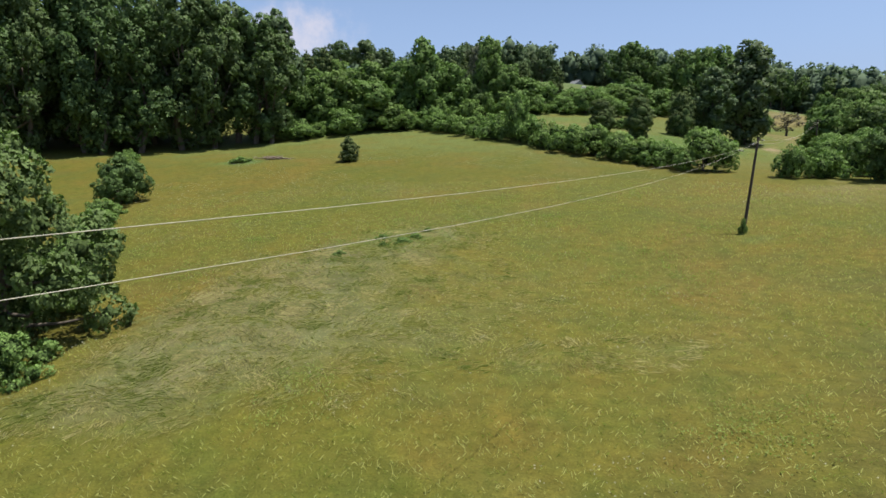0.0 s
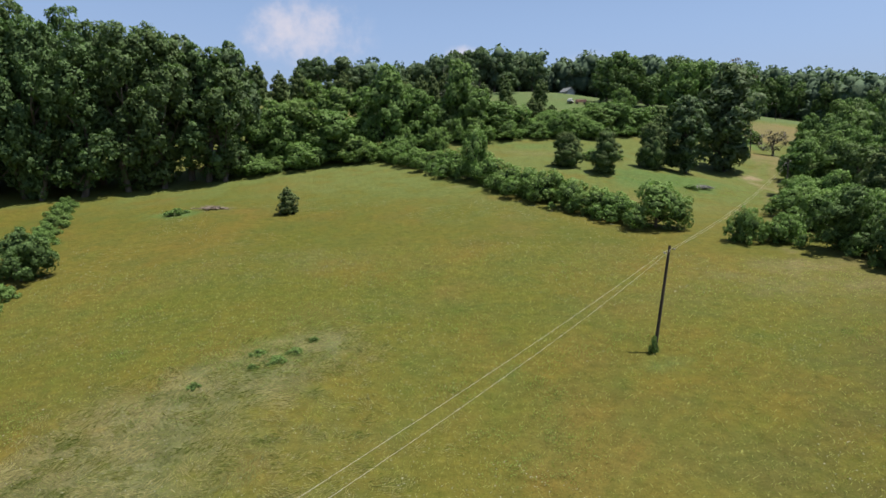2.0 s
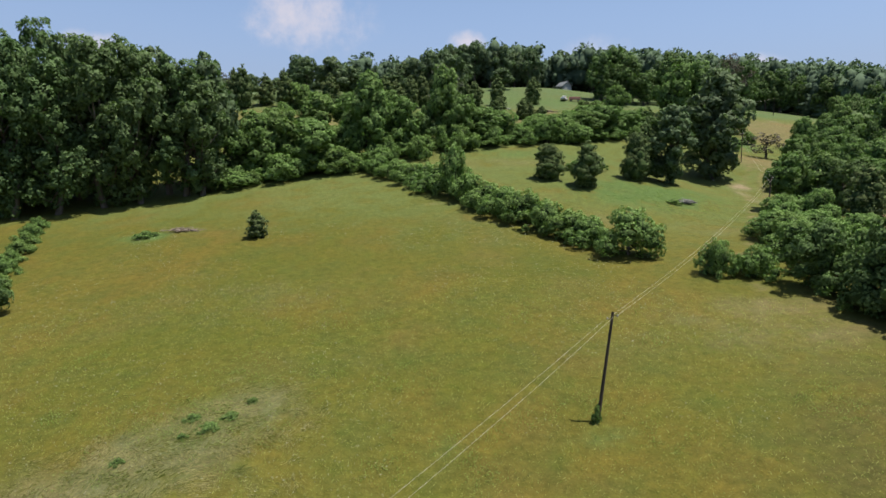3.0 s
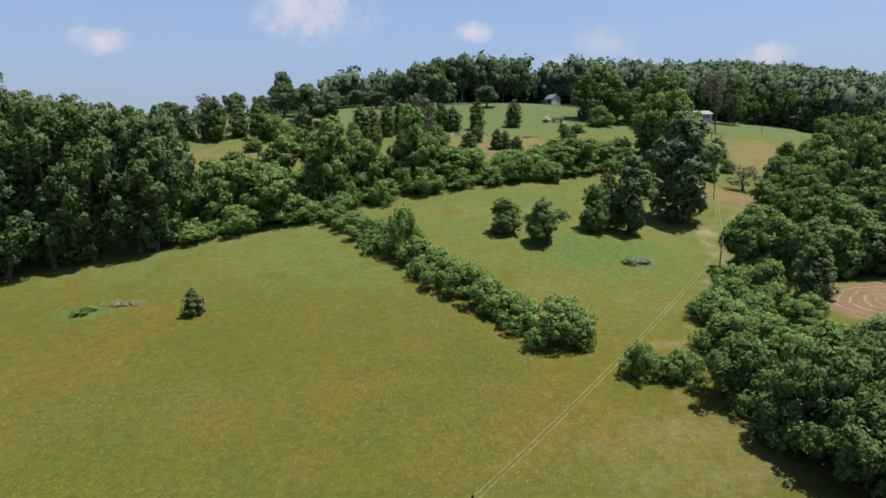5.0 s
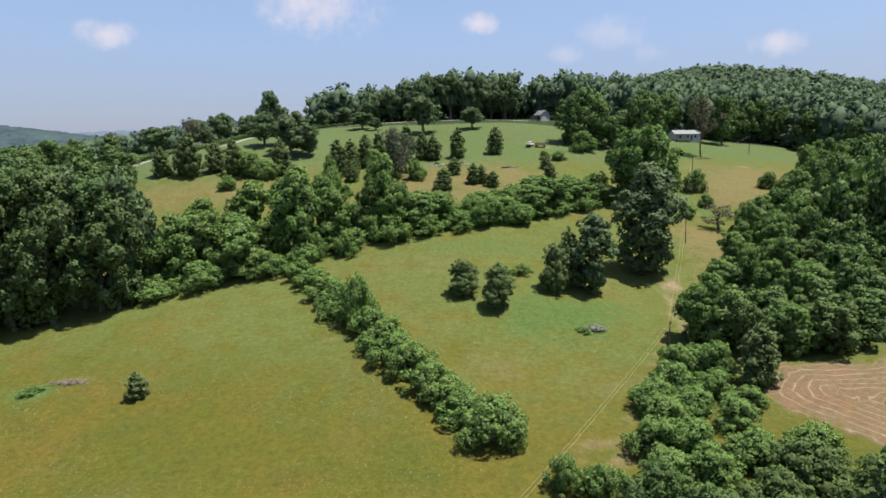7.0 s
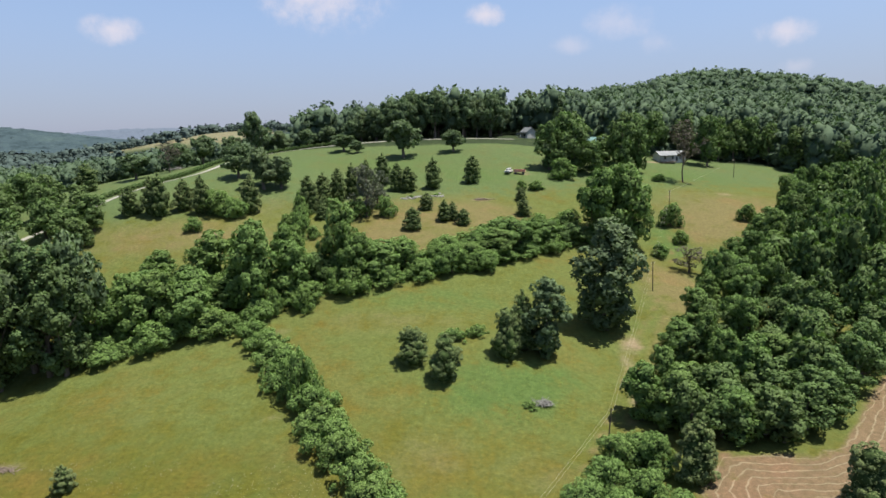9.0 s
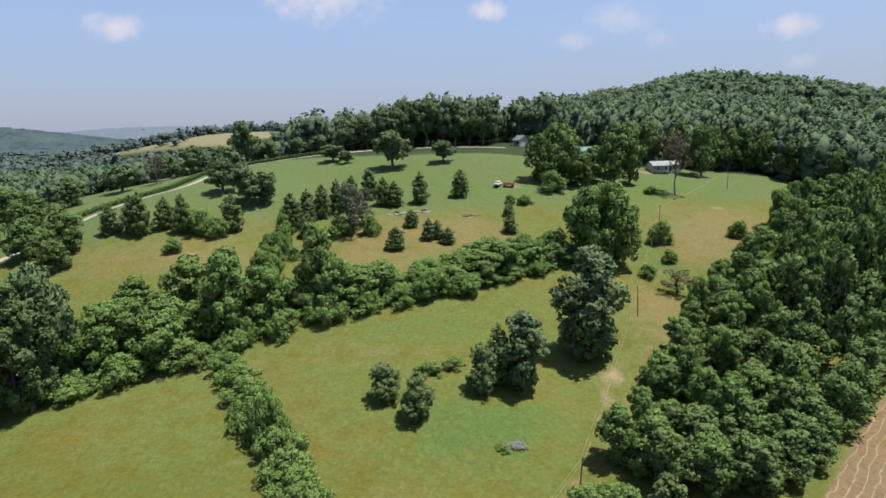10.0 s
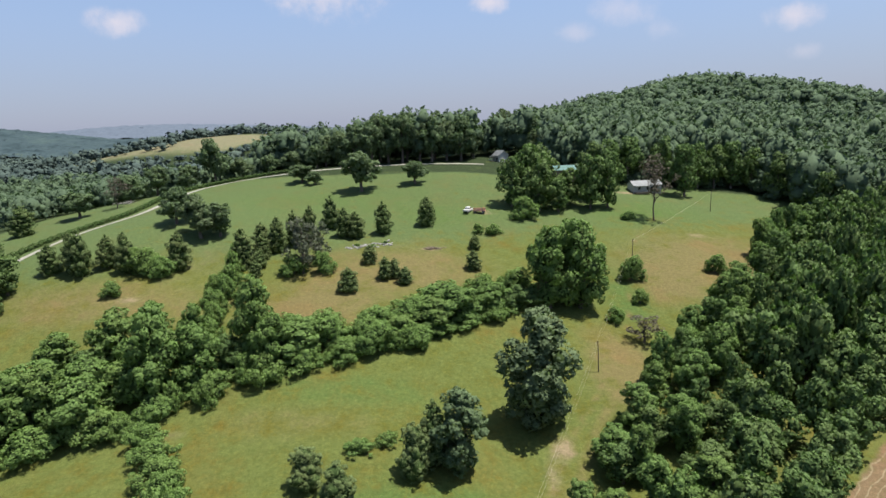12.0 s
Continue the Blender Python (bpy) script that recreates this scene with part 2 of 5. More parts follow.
# what grows where, and one painted dark band
lush = 0.95 * bell(X, Y, 47, 118, 12, 8) + 0.55 * bell(X, Y, 58, 123, 6, 4) + 0.3 * bell(X, Y, 108, 232, 22, 20) + 0.4 * bell(X, Y, 50, 245, 25, 14) + 0.6 * bell(X, Y, 118, 262, 30, 14) + 0.45 * bell(X, Y, 0, 262, 50, 22) \
    + 0.85 * bell(X, Y, -33, 97, 5, 2.5) + 0.6 * bell(X, Y, 24, 25, 5, 3) + 0.25 * bell(X, Y, -45, 70, 6, 30) + 0.5 * bell(X, Y, 36, 150, 26, 6) + 0.8 * bell(X, Y, 100, 196, 6, 14) + 0.5 * bell(X, Y, 24, 45, 3, 2) + 0.4 * bell(X, Y, 13, 46, 3, 2)
dry = 0.85 * bell(X, Y, 37, 203, 28, 18) + 0.95 * bell(X, Y, 20, 180, 11, 13) + 0.95 * bell(X, Y, 133, 221, 31, 21) + 0.5 * bell(X, Y, 113, 205, 12, 12) + 0.9 * bell(X, Y, 92, 165, 9, 18) + 0.4 * bell(X, Y, 36, 101, 9, 8) + 0.3 * bell(X, Y, 54, 98, 8, 8) \
    + 0.2 * bell(X, Y, 48, 36, 22, 20) + 0.65 * bell(X, Y, -38, 181, 40, 12) + 0.25 * bell(X, Y, -5, 72, 16, 9) + 0.2 * bell(X, Y, -15, 112, 18, 8) + 0.4 * bell(X, Y, 25, 140, 20, 6) + 0.5 * bell(X, Y, 45, 62, 14, 8) + 0.4 * bell(X, Y, -22, 205, 12, 12)
mown = step(-10, 30, Y - 200 - 0.3 * X) * step(0, 20, 300 - X)
field = 0.52 * step(0, 60, Y - 56 - 0.2 * (40 - X)) + 0.16 * step(0, 30, Y - 95)
LODGED = bend([(-12.5, 25), (-11.5, 30), (-10, 38), (-6, 44.5), (-1, 50)], 4)


def lodged(x, y):
    """How much of the grass at x, y the wind has laid flat."""
    return 0.8 * np.exp(-(dist_to(LODGED, x, y) / 4.2) ** 2) + 0.4 * bell(x, y, -5, 32, 9, 9) + 0.35 * bell(x, y, 8, 26, 4, 2) + 0.12 * bell(x, y, 2, 38, 12, 10)


flat = lodged(X, Y)
# dark band painted across the grass in place of lens corner darkening
vignette = 0.85 * np.exp(-(dist_to(np.array([(18.0, 10.0), (29.0, 21.0), (42.0, 35.0), (58.0, 50.0)]), X, Y) / 11) ** 2)
lane = np.exp(-(dist_to(TRACK, X, Y) / 0.5) ** 2) * 0.75 + 0.6 * np.exp(-(dist_to(TRACK + np.array([3.0, -1.8]), X, Y) / 1.5) ** 2) * step(98, 112, Y) * step(0, 14, 168 - Y)
bare = 0.85 * bell(X, Y, 75.5, 139.5, 2.2, 3.0) + 0.6 * bell(X, Y, 73, 132, 1.6, 5) + 0.55 * bell(X, Y, 71, 118, 2, 8) + 0.7 * bell(X, Y, 46, 218, 3.5, 1.2) + 0.5 * bell(X, Y, 133, 240, 4, 2) + 0.7 * bell(X, Y, -30, 181.5, 3.5, 1.6) \
    + 0.6 * bell(X, Y, -27.5, 99.5, 3, 1.2) + 0.6 * bell(X, Y, 62, 249, 5, 1.6) + 0.5 * bell(X, Y, 10.5, 110, 1.4, 1.4) + 0.5 * bell(X, Y, 113, 240, 3, 1.0) + 0.9 * bell(X, Y, 120, 283, 5, 1.6) + 0.4 * bell(X, Y, 2, 138, 4, 2)
ring = np.exp(-((np.hypot((X - 48) / 1.25, Y - 80.5) - 2.6) / 0.6) ** 2)
lane = np.maximum(lane, 1.0 * ring)
FIELD = np.array([(72, 92.5), (77.7, 100.7), (89, 98.2), (94.4, 100.3), (107, 114.6), (122, 130), (131, 138.5), (140, 139), (134, 127), (118, 111), (109, 99), (105, 88), (100, 74), (84, 74), (79.4, 79.5), (73.4, 87.7)], float)


def within(poly, x, y):
    """Distance inside (+) or outside (-) of a closed outline in the plan."""
    ring = np.concatenate([poly, poly[:1]])
    inside = np.zeros(np.shape(x), bool)
    for a, c in zip(ring[:-1], ring[1:]):
        cross = (a[1] > y) != (c[1] > y)
        inside ^= cross & (x < (c[0] - a[0]) * (y - a[1]) / (c[1] - a[1] + 1e-9) + a[0])
    return np.where(inside, 1, -1) * dist_to(ring, np.asarray(x, float), np.asarray(y, float))


HAY = np.array([(-385, 704), (-330, 680), (-298, 674), (-251, 672), (-222, 706), (-195, 770), (-190, 830), (-225, 862), (-285, 855), (-325, 800), (-345, 765), (-405, 745)], float)
rake = np.maximum(within(FIELD, X, Y), 0)
soil = step(-0.5, 1.0, within(FIELD, X, Y))
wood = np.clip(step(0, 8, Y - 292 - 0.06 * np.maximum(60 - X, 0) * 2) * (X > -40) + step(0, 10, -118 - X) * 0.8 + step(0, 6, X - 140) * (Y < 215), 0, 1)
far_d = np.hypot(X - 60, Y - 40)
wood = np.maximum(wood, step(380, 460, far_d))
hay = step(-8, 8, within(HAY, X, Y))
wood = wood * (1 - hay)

m, t = material("meadow")
add, link = nodes_of(t)
pos = add("ShaderNodeTexCoord").outputs["Object"]


def mask(name):
    n = add("ShaderNodeAttribute")
    n.attribute_name = name
    return n.outputs["Fac"]


wide, mid, fine, tiny = noise_node(t, pos, 0.035, 3.0), noise_node(t, pos, 0.22, 4.0), noise_node(t, pos, 1.3, 5.0, 0.65), noise_node(t, pos, 7.0, 6.0, 0.7)
col = mix_node(t, range_node(t, wide, 0.35, 0.65), (0.089, 0.086, 0.013), (0.111, 0.093, 0.017))
col = mix_node(t, range_node(t, mid, 0.4, 0.7, 0.0, 0.45), col, (0.064, 0.078, 0.017))
patch = noise_node(t, pos, 0.085, 3.0)
col = mix_node(t, range_node(t, patch, 0.5, 0.72, 0.0, 0.3), col, (0.114, 0.089, 0.028))
rough_edge = math_node(t, "ADD", math_node(t, "MULTIPLY", math_node(t, "SUBTRACT", mid, 0.5), 2.6), math_node(t, "MULTIPLY", math_node(t, "SUBTRACT", fine, 0.5), 1.6))
for name, tone in (("field", (0.105, 0.119, 0.033)), ("mown", (0.090, 0.118, 0.044)), ("dry", (0.150, 0.119, 0.050)), ("flat", (0.128, 0.120, 0.052)), ("vignette", (0.078, 0.066, 0.017)), ("lush", (0.079, 0.116, 0.032)), ("lane", (0.155, 0.121, 0.051)), ("bare", (0.245, 0.180, 0.115)),
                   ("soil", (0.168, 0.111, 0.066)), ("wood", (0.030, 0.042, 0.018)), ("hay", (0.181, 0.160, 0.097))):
    k = mask(name)
    soft_k = range_node(t, math_node(t, "ADD", k, math_node(t, "MULTIPLY", rough_edge, math_node(t, "MULTIPLY", k, 0.9))), 0.1, 0.9)
    col = mix_node(t, soft_k, col, tone)
# rakings in the cut field run along its edges
wob = math_node(t, "ADD", mask("rake"), math_node(t, "MULTIPLY", math_node(t, "SUBTRACT", noise_node(t, pos, 0.16, 2.0), 0.5), 2.2))
wob = math_node(t, "ADD", wob, math_node(t, "MULTIPLY", math_node(t, "SUBTRACT", fine, 0.5), 0.5))
saw = math_node(t, "ABSOLUTE", math_node(t, "SUBTRACT", math_node(t, "FRACT", math_node(t, "DIVIDE", wob, 1.35)), 0.5))
rows_k = math_node(t, "MULTIPLY", range_node(t, saw, 0.0, 0.12, 1.0, 0.0), mask("soil"))
rows_k = math_node(t, "MULTIPLY", rows_k, range_node(t, mid, 0.3, 0.55, 0.25, 0.85))
col = mix_node(t, rows_k, col, (0.277, 0.218, 0.143))
col = mix_node(t, 1.0, col, (0.805, 0.865, 0.86), "MULTIPLY")
ruddy = math_node(t, "MULTIPLY", range_node(t, noise_node(t, pos, 0.07, 5.0, 0.6), 0.48, 0.66, 0.0, 0.5), math_node(t, "SUBTRACT", 1.0, mask("wood"), True))
col = mix_node(t, ruddy, col, mix_node(t, 1.0, col, (1.16, 0.93, 0.95), "MULTIPLY"))
col = mix_node(t, range_node(t, fine, 0.35, 0.7, 0.0, 0.4), col, mix_node(t, 1.0, col, (0.7, 0.74, 0.65), "MULTIPLY"))
col = mix_node(t, range_node(t, tiny, 0.5, 0.8, 0.0, 0.55), col, mix_node(t, 1.0, col, (1.55, 1.45, 1.5), "MULTIPLY"))
col = mix_node(t, range_node(t, tiny, 0.2, 0.45, 0.45, 0.0), col, mix_node(t, 1.0, col, (0.5, 0.52, 0.5), "MULTIPLY"))
tuft = noise_node(t, pos, 2.6, 3.0, 0.6)
col = mix_node(t, range_node(t, tuft, 0.56, 0.68, 0.0, 0.4), col, mix_node(t, 1.0, col, (1.45, 1.42, 1.5), "MULTIPLY"))
col = mix_node(t, range_node(t, tuft, 0.3, 0.45, 0.45, 0.0), col, mix_node(t, 1.0, col, (0.68, 0.78, 0.66), "MULTIPLY"))
# knee-high grass: clumps a stride across, brown and green by turns, with pale seed heads and dark gaps
hue, clump, seed = noise_node(t, pos, 0.55, 4.0, 0.65), noise_node(t, pos, 1.15, 7.0, 0.72), noise_node(t, pos, 15.0, 3.0, 0.65)
rough_k = math_node(t, "SUBTRACT", 1.0, math_node(t, "MULTIPLY", math_node(t, "ADD", mask("mown"), mask("field")), 1.5), True)
col = mix_node(t, math_node(t, "MULTIPLY", range_node(t, hue, 0.5, 0.66, 0.0, 0.3), rough_k), col, mix_node(t, 1.0, col, (1.1, 0.92, 0.95), "MULTIPLY"))
col = mix_node(t, math_node(t, "MULTIPLY", range_node(t, hue, 0.34, 0.5, 0.35, 0.0), rough_k), col, mix_node(t, 1.0, col, (0.78, 1.0, 0.8), "MULTIPLY"))
col = mix_node(t, range_node(t, clump, 0.36, 0.5, 0.5, 0.0), col, mix_node(t, 1.0, col, (0.62, 0.66, 0.55), "MULTIPLY"))
col = mix_node(t, range_node(t, clump, 0.5, 0.64, 0.0, 0.5), col, mix_node(t, 1.0, col, (1.38, 1.34, 1.3), "MULTIPLY"))
col = mix_node(t, range_node(t, seed, 0.55, 0.72, 0.0, 0.75), col, mix_node(t, 1.0, col, (1.8, 1.75, 1.7), "MULTIPLY"))
col = mix_node(t, range_node(t, seed, 0.27, 0.43, 0.8, 0.0), col, mix_node(t, 1.0, col, (0.5, 0.52, 0.45), "MULTIPLY"))
bs = add("ShaderNodeBsdfPrincipled", Roughness=0.9)
bs.inputs["Specular IOR Level"].default_value = 0.1
link(col, bs.inputs["Base Color"])
b1 = add("ShaderNodeBump", Strength=0.55, Distance=0.35)
link(fine, b1.inputs["Height"])
b2 = add("ShaderNodeBump", Strength=0.5, Distance=0.08)
link(tiny, b2.inputs["Height"]), link(b1.outputs[0], b2.inputs["Normal"]), link(b2.outputs[0], bs.inputs["Normal"])
finish(t, bs.outputs[0])
M_MEADOW = m

me = mesh_of("ground", np.stack([X, Y, Z], -1).reshape(-1, 3), quads, M_MEADOW, True)
for name, values in (("rake", rake), ("field", field), ("mown", mown), ("vignette", vignette), ("dry", dry), ("flat", flat), ("lush", lush), ("lane", lane), ("bare", bare), ("soil", soil), ("wood", wood), ("hay", hay)):
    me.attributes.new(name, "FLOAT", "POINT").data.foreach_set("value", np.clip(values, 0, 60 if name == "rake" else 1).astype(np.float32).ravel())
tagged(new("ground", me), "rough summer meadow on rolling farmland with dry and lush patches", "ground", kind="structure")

# ---- how plants are made ----
ICO = bmesh.new()
bmesh.ops.create_icosphere(ICO, subdivisions=1, radius=1.0)
ICO_V = np.array([v.co[:] for v in ICO.verts])
ICO_F = np.array([[v.index for v in f.verts] for f in ICO.faces])
ICO.free()


LEAF_RUFFLE = 0.65


def unit(v):
    return v / np.maximum(np.linalg.norm(v, axis=-1, keepdims=True), 1e-9)


def cards(rng, p, n, size, puff=None):
    """Leaf sprays: two small three-cornered leaves at each place p, facing about n; puff is the way the whole clump faces there."""
    puff = np.repeat(n if puff is None else puff, 2, 0)
    p, n = np.repeat(p, 2, 0), np.repeat(n, 2, 0)
    k = len(p)
    n = unit(n + 0.25 * rng.normal(size=(k, 3)))
    side = unit(np.cross(n, unit(rng.normal(size=(k, 3)))))
    up = np.cross(n, side)
    s = (size * rng.uniform(0.6, 1.3, k))[:, None]
    p = p + (side * rng.uniform(-0.35, 0.35, (k, 1)) + up * rng.uniform(-0.35, 0.35, (k, 1))) * s
    v = np.stack([p - side * s * 0.42 - up * s * 0.3, p + side * s * 0.42 - up * s * 0.26 - n * s * 0.08, p + up * s * 0.55 - n * s * 0.1], 1).reshape(-1, 3)
    return v, np.arange(3 * k).reshape(k, 3), np.repeat(unit(puff + LEAF_RUFFLE * n), 3, 0)


def crown(seed, blobs, leaf, count, lift=0.25, loose=0.42, core=0.64, stray=0.15, knobs=7, knob=(0.3, 0.5)):
    """A crown of leaf sprays: lumps (x, y, z, rx, rz) set with smaller knobs, the sprays on the knobs, a rough leafy core inside."""
    rng = np.random.default_rng(seed)
    b = np.array(blobs, float)
    own = np.repeat(np.arange(len(b)), knobs)
    out = unit(rng.normal(size=(len(own), 3)) + (0, 0, 0.25))
    r = np.stack([b[own, 3], b[own, 3], b[own, 4]], 1)
    kc = b[own, :3] + out * r * rng.uniform(0.75, 1.0, (len(own), 1))
    kr = b[own, 3] * rng.uniform(*knob, len(own))
    hidden = np.zeros(len(kc), bool)
    for i, (x, y, z, rx, rz) in enumerate(b):
        hidden |= (((kc[:, 0] - x) / rx) ** 2 + ((kc[:, 1] - y) / rx) ** 2 + ((kc[:, 2] - z) / rz) ** 2 < 0.42) & (own != i)
    kc, kr, out = kc[~hidden], kr[~hidden], out[~hidden]
    pick = rng.choice(len(kc), count * 2, p=kr ** 2 / (kr ** 2).sum())
    d = unit(rng.normal(size=(count * 2, 3)) + 0.55 * out[pick] + (0, 0, 0.35))
    p = kc[pick] + d * kr[pick][:, None] * rng.uniform(0.8, 1.0 + stray, (len(pick), 1))
    # the lumps themselves are leafed too
    area = b[:, 3] * (b[:, 3] + b[:, 4])
    own = rng.choice(len(b), count * 2, p=area / area.sum())
    d2 = unit(rng.normal(size=(count * 2, 3)))
    p2 = b[own, :3] + d2 * np.stack([b[own, 3], b[own, 3], b[own, 4]], 1) * rng.uniform(0.84, 0.98, (count * 2, 1))
    share = rng.random(count * 2) < 0.3
    p, d = np.where(share[:, None], p2, p), np.where(share[:, None], d2, d)
    keep = p[:, 2] > 0.02
    for x, y, z, rx, rz in b:
        keep &= ((p[:, 0] - x) / rx) ** 2 + ((p[:, 1] - y) / rx) ** 2 + ((p[:, 2] - z) / rz) ** 2 > 0.66
    p, d = p[keep][:count], d[keep][:count]
    n = unit(d + loose * rng.normal(size=p.shape) + np.array([0, 0, lift]))
    mid = np.average(b[:, :3], axis=0, weights=area)
    whole = unit((p - mid) / np.maximum(np.ptp(b[:, :3], axis=0) / 2 + b[:, 3].mean(), 0.1))
    v, f, vn = cards(rng, p, n, leaf, unit(0.85 * d + 0.3 * whole))
    vs, fs, ns, at = [v], [f], [vn], len(v)
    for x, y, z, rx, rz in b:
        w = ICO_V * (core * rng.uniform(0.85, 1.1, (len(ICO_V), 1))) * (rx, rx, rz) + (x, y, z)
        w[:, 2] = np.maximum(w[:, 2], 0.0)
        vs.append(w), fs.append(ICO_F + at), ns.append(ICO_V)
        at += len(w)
    return np.concatenate(vs), np.concatenate(fs), np.concatenate(ns)


def limb(points, radii, sides=7):
    """A tapering round limb along a few places."""
    p, vs, fs = np.array(points, float), [], []
    for i, (q, r) in enumerate(zip(p, radii)):
        along = unit((p[min(i + 1, len(p) - 1)] - p[max(i - 1, 0)])[None])[0]
        side = unit(np.cross(along, (0.3, 1, 0.1))[None])[0]
        up = np.cross(along, side)
        a = np.arange(sides) * 2 * np.pi / sides
        vs.append(q + r * (np.cos(a)[:, None] * side + np.sin(a)[:, None] * up))
        if i:
            o, s = (i - 1) * sides, np.arange(sides)
            fs.append(np.stack([o + s, o + (s + 1) % sides, o + sides + (s + 1) % sides, o + sides + s], 1))
    return np.concatenate(vs), np.concatenate(fs)


def woody(seed, height, thick, ends, fork=0.3):
    """A trunk with limbs that reach towards the lumps of the crown."""
    rng = np.random.default_rng(seed)
    sway = rng.normal(0, 0.02 * height, (5, 2))
    zs = np.linspace(-0.03, 0.8, 5) * height
    trunk = [(sx * (i > 0), sy * (i > 0), z) for i, ((sx, sy), z) in enumerate(zip(sway, zs))]
    v, f = limb(trunk, np.array([1.35, 1.0, 0.75, 0.5, 0.2]) * thick)
    vs, fs, at = [v], [f], len(v)
    for e in ends:
        z0 = min(max(fork * height, e[2] * rng.uniform(0.45, 0.7)), 0.75 * height)
        a = np.array([np.interp(z0, zs, [q[0] for q in trunk]), np.interp(z0, zs, [q[1] for q in trunk]), z0])
        b = np.array(e[:3])
        c = (a + b) / 2 + (0, 0, -0.05 * height) + rng.normal(0, 0.02 * height, 3)
        v, f = limb([a, c, b], np.array([0.45, 0.3, 0.1]) * thick, 5)
        vs.append(v), fs.append(f + at)
        at += len(v)
    return np.concatenate(vs), np.concatenate(fs)


def lumps(seed, n, low, high, wide, profile, r0, r1, spread=0.72, squash=0.85):
    """Lumps of a crown between the heights low and high, at most wide across, by its profile (0 at the foot of the crown, 1 at the top)."""
    rng = np.random.default_rng(seed)
    out = []
    for i in range(n):
        u = (i + rng.random()) / n
        reach, a, r = profile(u) * wide / 2, i * 2.4 + rng.uniform(-0.5, 0.5), rng.uniform(r0, r1)
        d = max(reach - 0.8 * r, 0) * (rng.uniform(spread, 1.05) if i % 3 else rng.uniform(0, 0.5))
        out.append((d * math.cos(a), d * math.sin(a), low + u * (high - low), r, r * squash * rng.uniform(0.8, 1.15)))
    return out


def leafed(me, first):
    """Gives the inside of a crown, its faces from first on, a material of its own with gap shade painted in."""
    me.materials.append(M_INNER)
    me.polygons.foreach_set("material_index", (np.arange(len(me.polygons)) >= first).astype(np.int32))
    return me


def plant_kind(seed, height, blobs, leaf, count, leaf_mat, thick, limbs=9, fork=0.3, **kw):
    """The meshes (trunk, crown) of one grown form."""
    tall = [b for b in sorted(blobs, key=lambda q: -math.hypot(q[0], q[1]))[:limbs]]
    tv, tf = woody(seed, height, thick, tall, fork)
    cv, cf, cn = crown(seed, blobs, leaf, count, **kw)
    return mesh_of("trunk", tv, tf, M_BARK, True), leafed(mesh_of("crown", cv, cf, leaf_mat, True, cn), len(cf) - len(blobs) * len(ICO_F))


ROUND = lambda u: 0.45 + 0.6 * math.sin(math.pi * min(u * 0.85 + 0.12, 1))
TALL = lambda u: 0.62 + 0.42 * math.sin(math.pi * min(u * 0.9 + 0.05, 1)) - 0.25 * u * u
CONE = lambda u: 1.0 * (1 - u) ** 0.7 * min(1, 0.72 + 2.2 * u) + 0.05
EGG = lambda u: math.sin(math.pi * min(0.22 + 0.74 * u, 1)) ** 0.7
DOME = lambda u: math.sqrt(max(1.02 - u * u, 0.0))


def spire(seed, wide, high=10.0):
    """Lumps of a cedar: close rings of boughs, widest low down, that narrow to a blunt point."""
    rng, out = np.random.default_rng(seed), []
    for k in range(7):
        z = high * (0.11 + 0.122 * k)
        u = z / high
        reach = wide / 2 * math.sin(math.pi * (0.24 + 0.74 * u)) ** 0.7 * (1.12 - 0.28 * u)
        r = max(reach * 0.6, 0.4)
        for a in np.arange(4 if k < 5 else 3) * (1.571 if k < 5 else 2.09) + k * 0.8:
            d = max(reach - r, 0) * rng.uniform(0.75, 1.25)
            out.append((d * math.cos(a), d * math.sin(a), z + rng.uniform(-0.35, 0.35), r * rng.uniform(0.85, 1.1), max(r, 0.8) * rng.uniform(0.9, 1.15)))
    return out + [(0, 0, high * 0.92, 0.42, 0.75)]


KINDS = {}
for i in range(4):   # broad oaks and other field trees, 10 m high and 8 m wide
    KINDS["oak", i] = plant_kind(10 + i, 10, lumps(10 + i, 14, 2.6 + 0.3 * i, 8.7, 8, ROUND, 1.1, 1.7), 0.45, 3200, M_OAK, 0.3)
for i in range(4):   # tall wood trees leafed nearly to the foot, 10 m high and 5.6 m wide
    KINDS["tall", i] = plant_kind(20 + i, 10, lumps(20 + i, 24, 0.8, 9.3, 5.4, TALL, 0.5, 0.9, 0.6, 1.3), 0.19, 7200, M_WOOD, 0.17, 14, 0.2, stray=0.3, knobs=9, core=0.55)
for i in range(3):   # one column of leaves down to the grass, 10 m high and 5.4 m wide
    KINDS["column", i] = plant_kind(25 + i, 10, lumps(25 + i, 22, 0.9, 9.2, 5.4, TALL, 0.75, 1.15, 0.7, 1.1), 0.28, 5200, M_OAK, 0.17, 10, 0.2, knobs=9)
for i in range(4):   # trees hung with vines, 10 m high and 8 m wide
    KINDS["vine", i] = plant_kind(30 + i, 10, lumps(30 + i, 15, 1.1, 8.6, 8, TALL, 1.1, 1.8), 0.36, 4800, M_VINE, 0.25, 8)
for i in range(4):   # young wood, 10 m high and 8 m wide
    KINDS["copse", i] = plant_kind(40 + i, 10, lumps(40 + i, 10, 1.8, 8.7, 8, ROUND, 1.25, 1.9), 0.47, 1550, M_COPSE, 0.25, 5)
for i in range(3):   # red cedars, 10 m high and 5.4 m wide
    KINDS["cedar", i] = plant_kind(50 + i, 10, spire(50 + i, 5.2), 0.29, 2500, M_CEDAR, 0.16, 4, 0.1, lift=0.5, loose=0.4, stray=0.12, knobs=4, core=0.72)
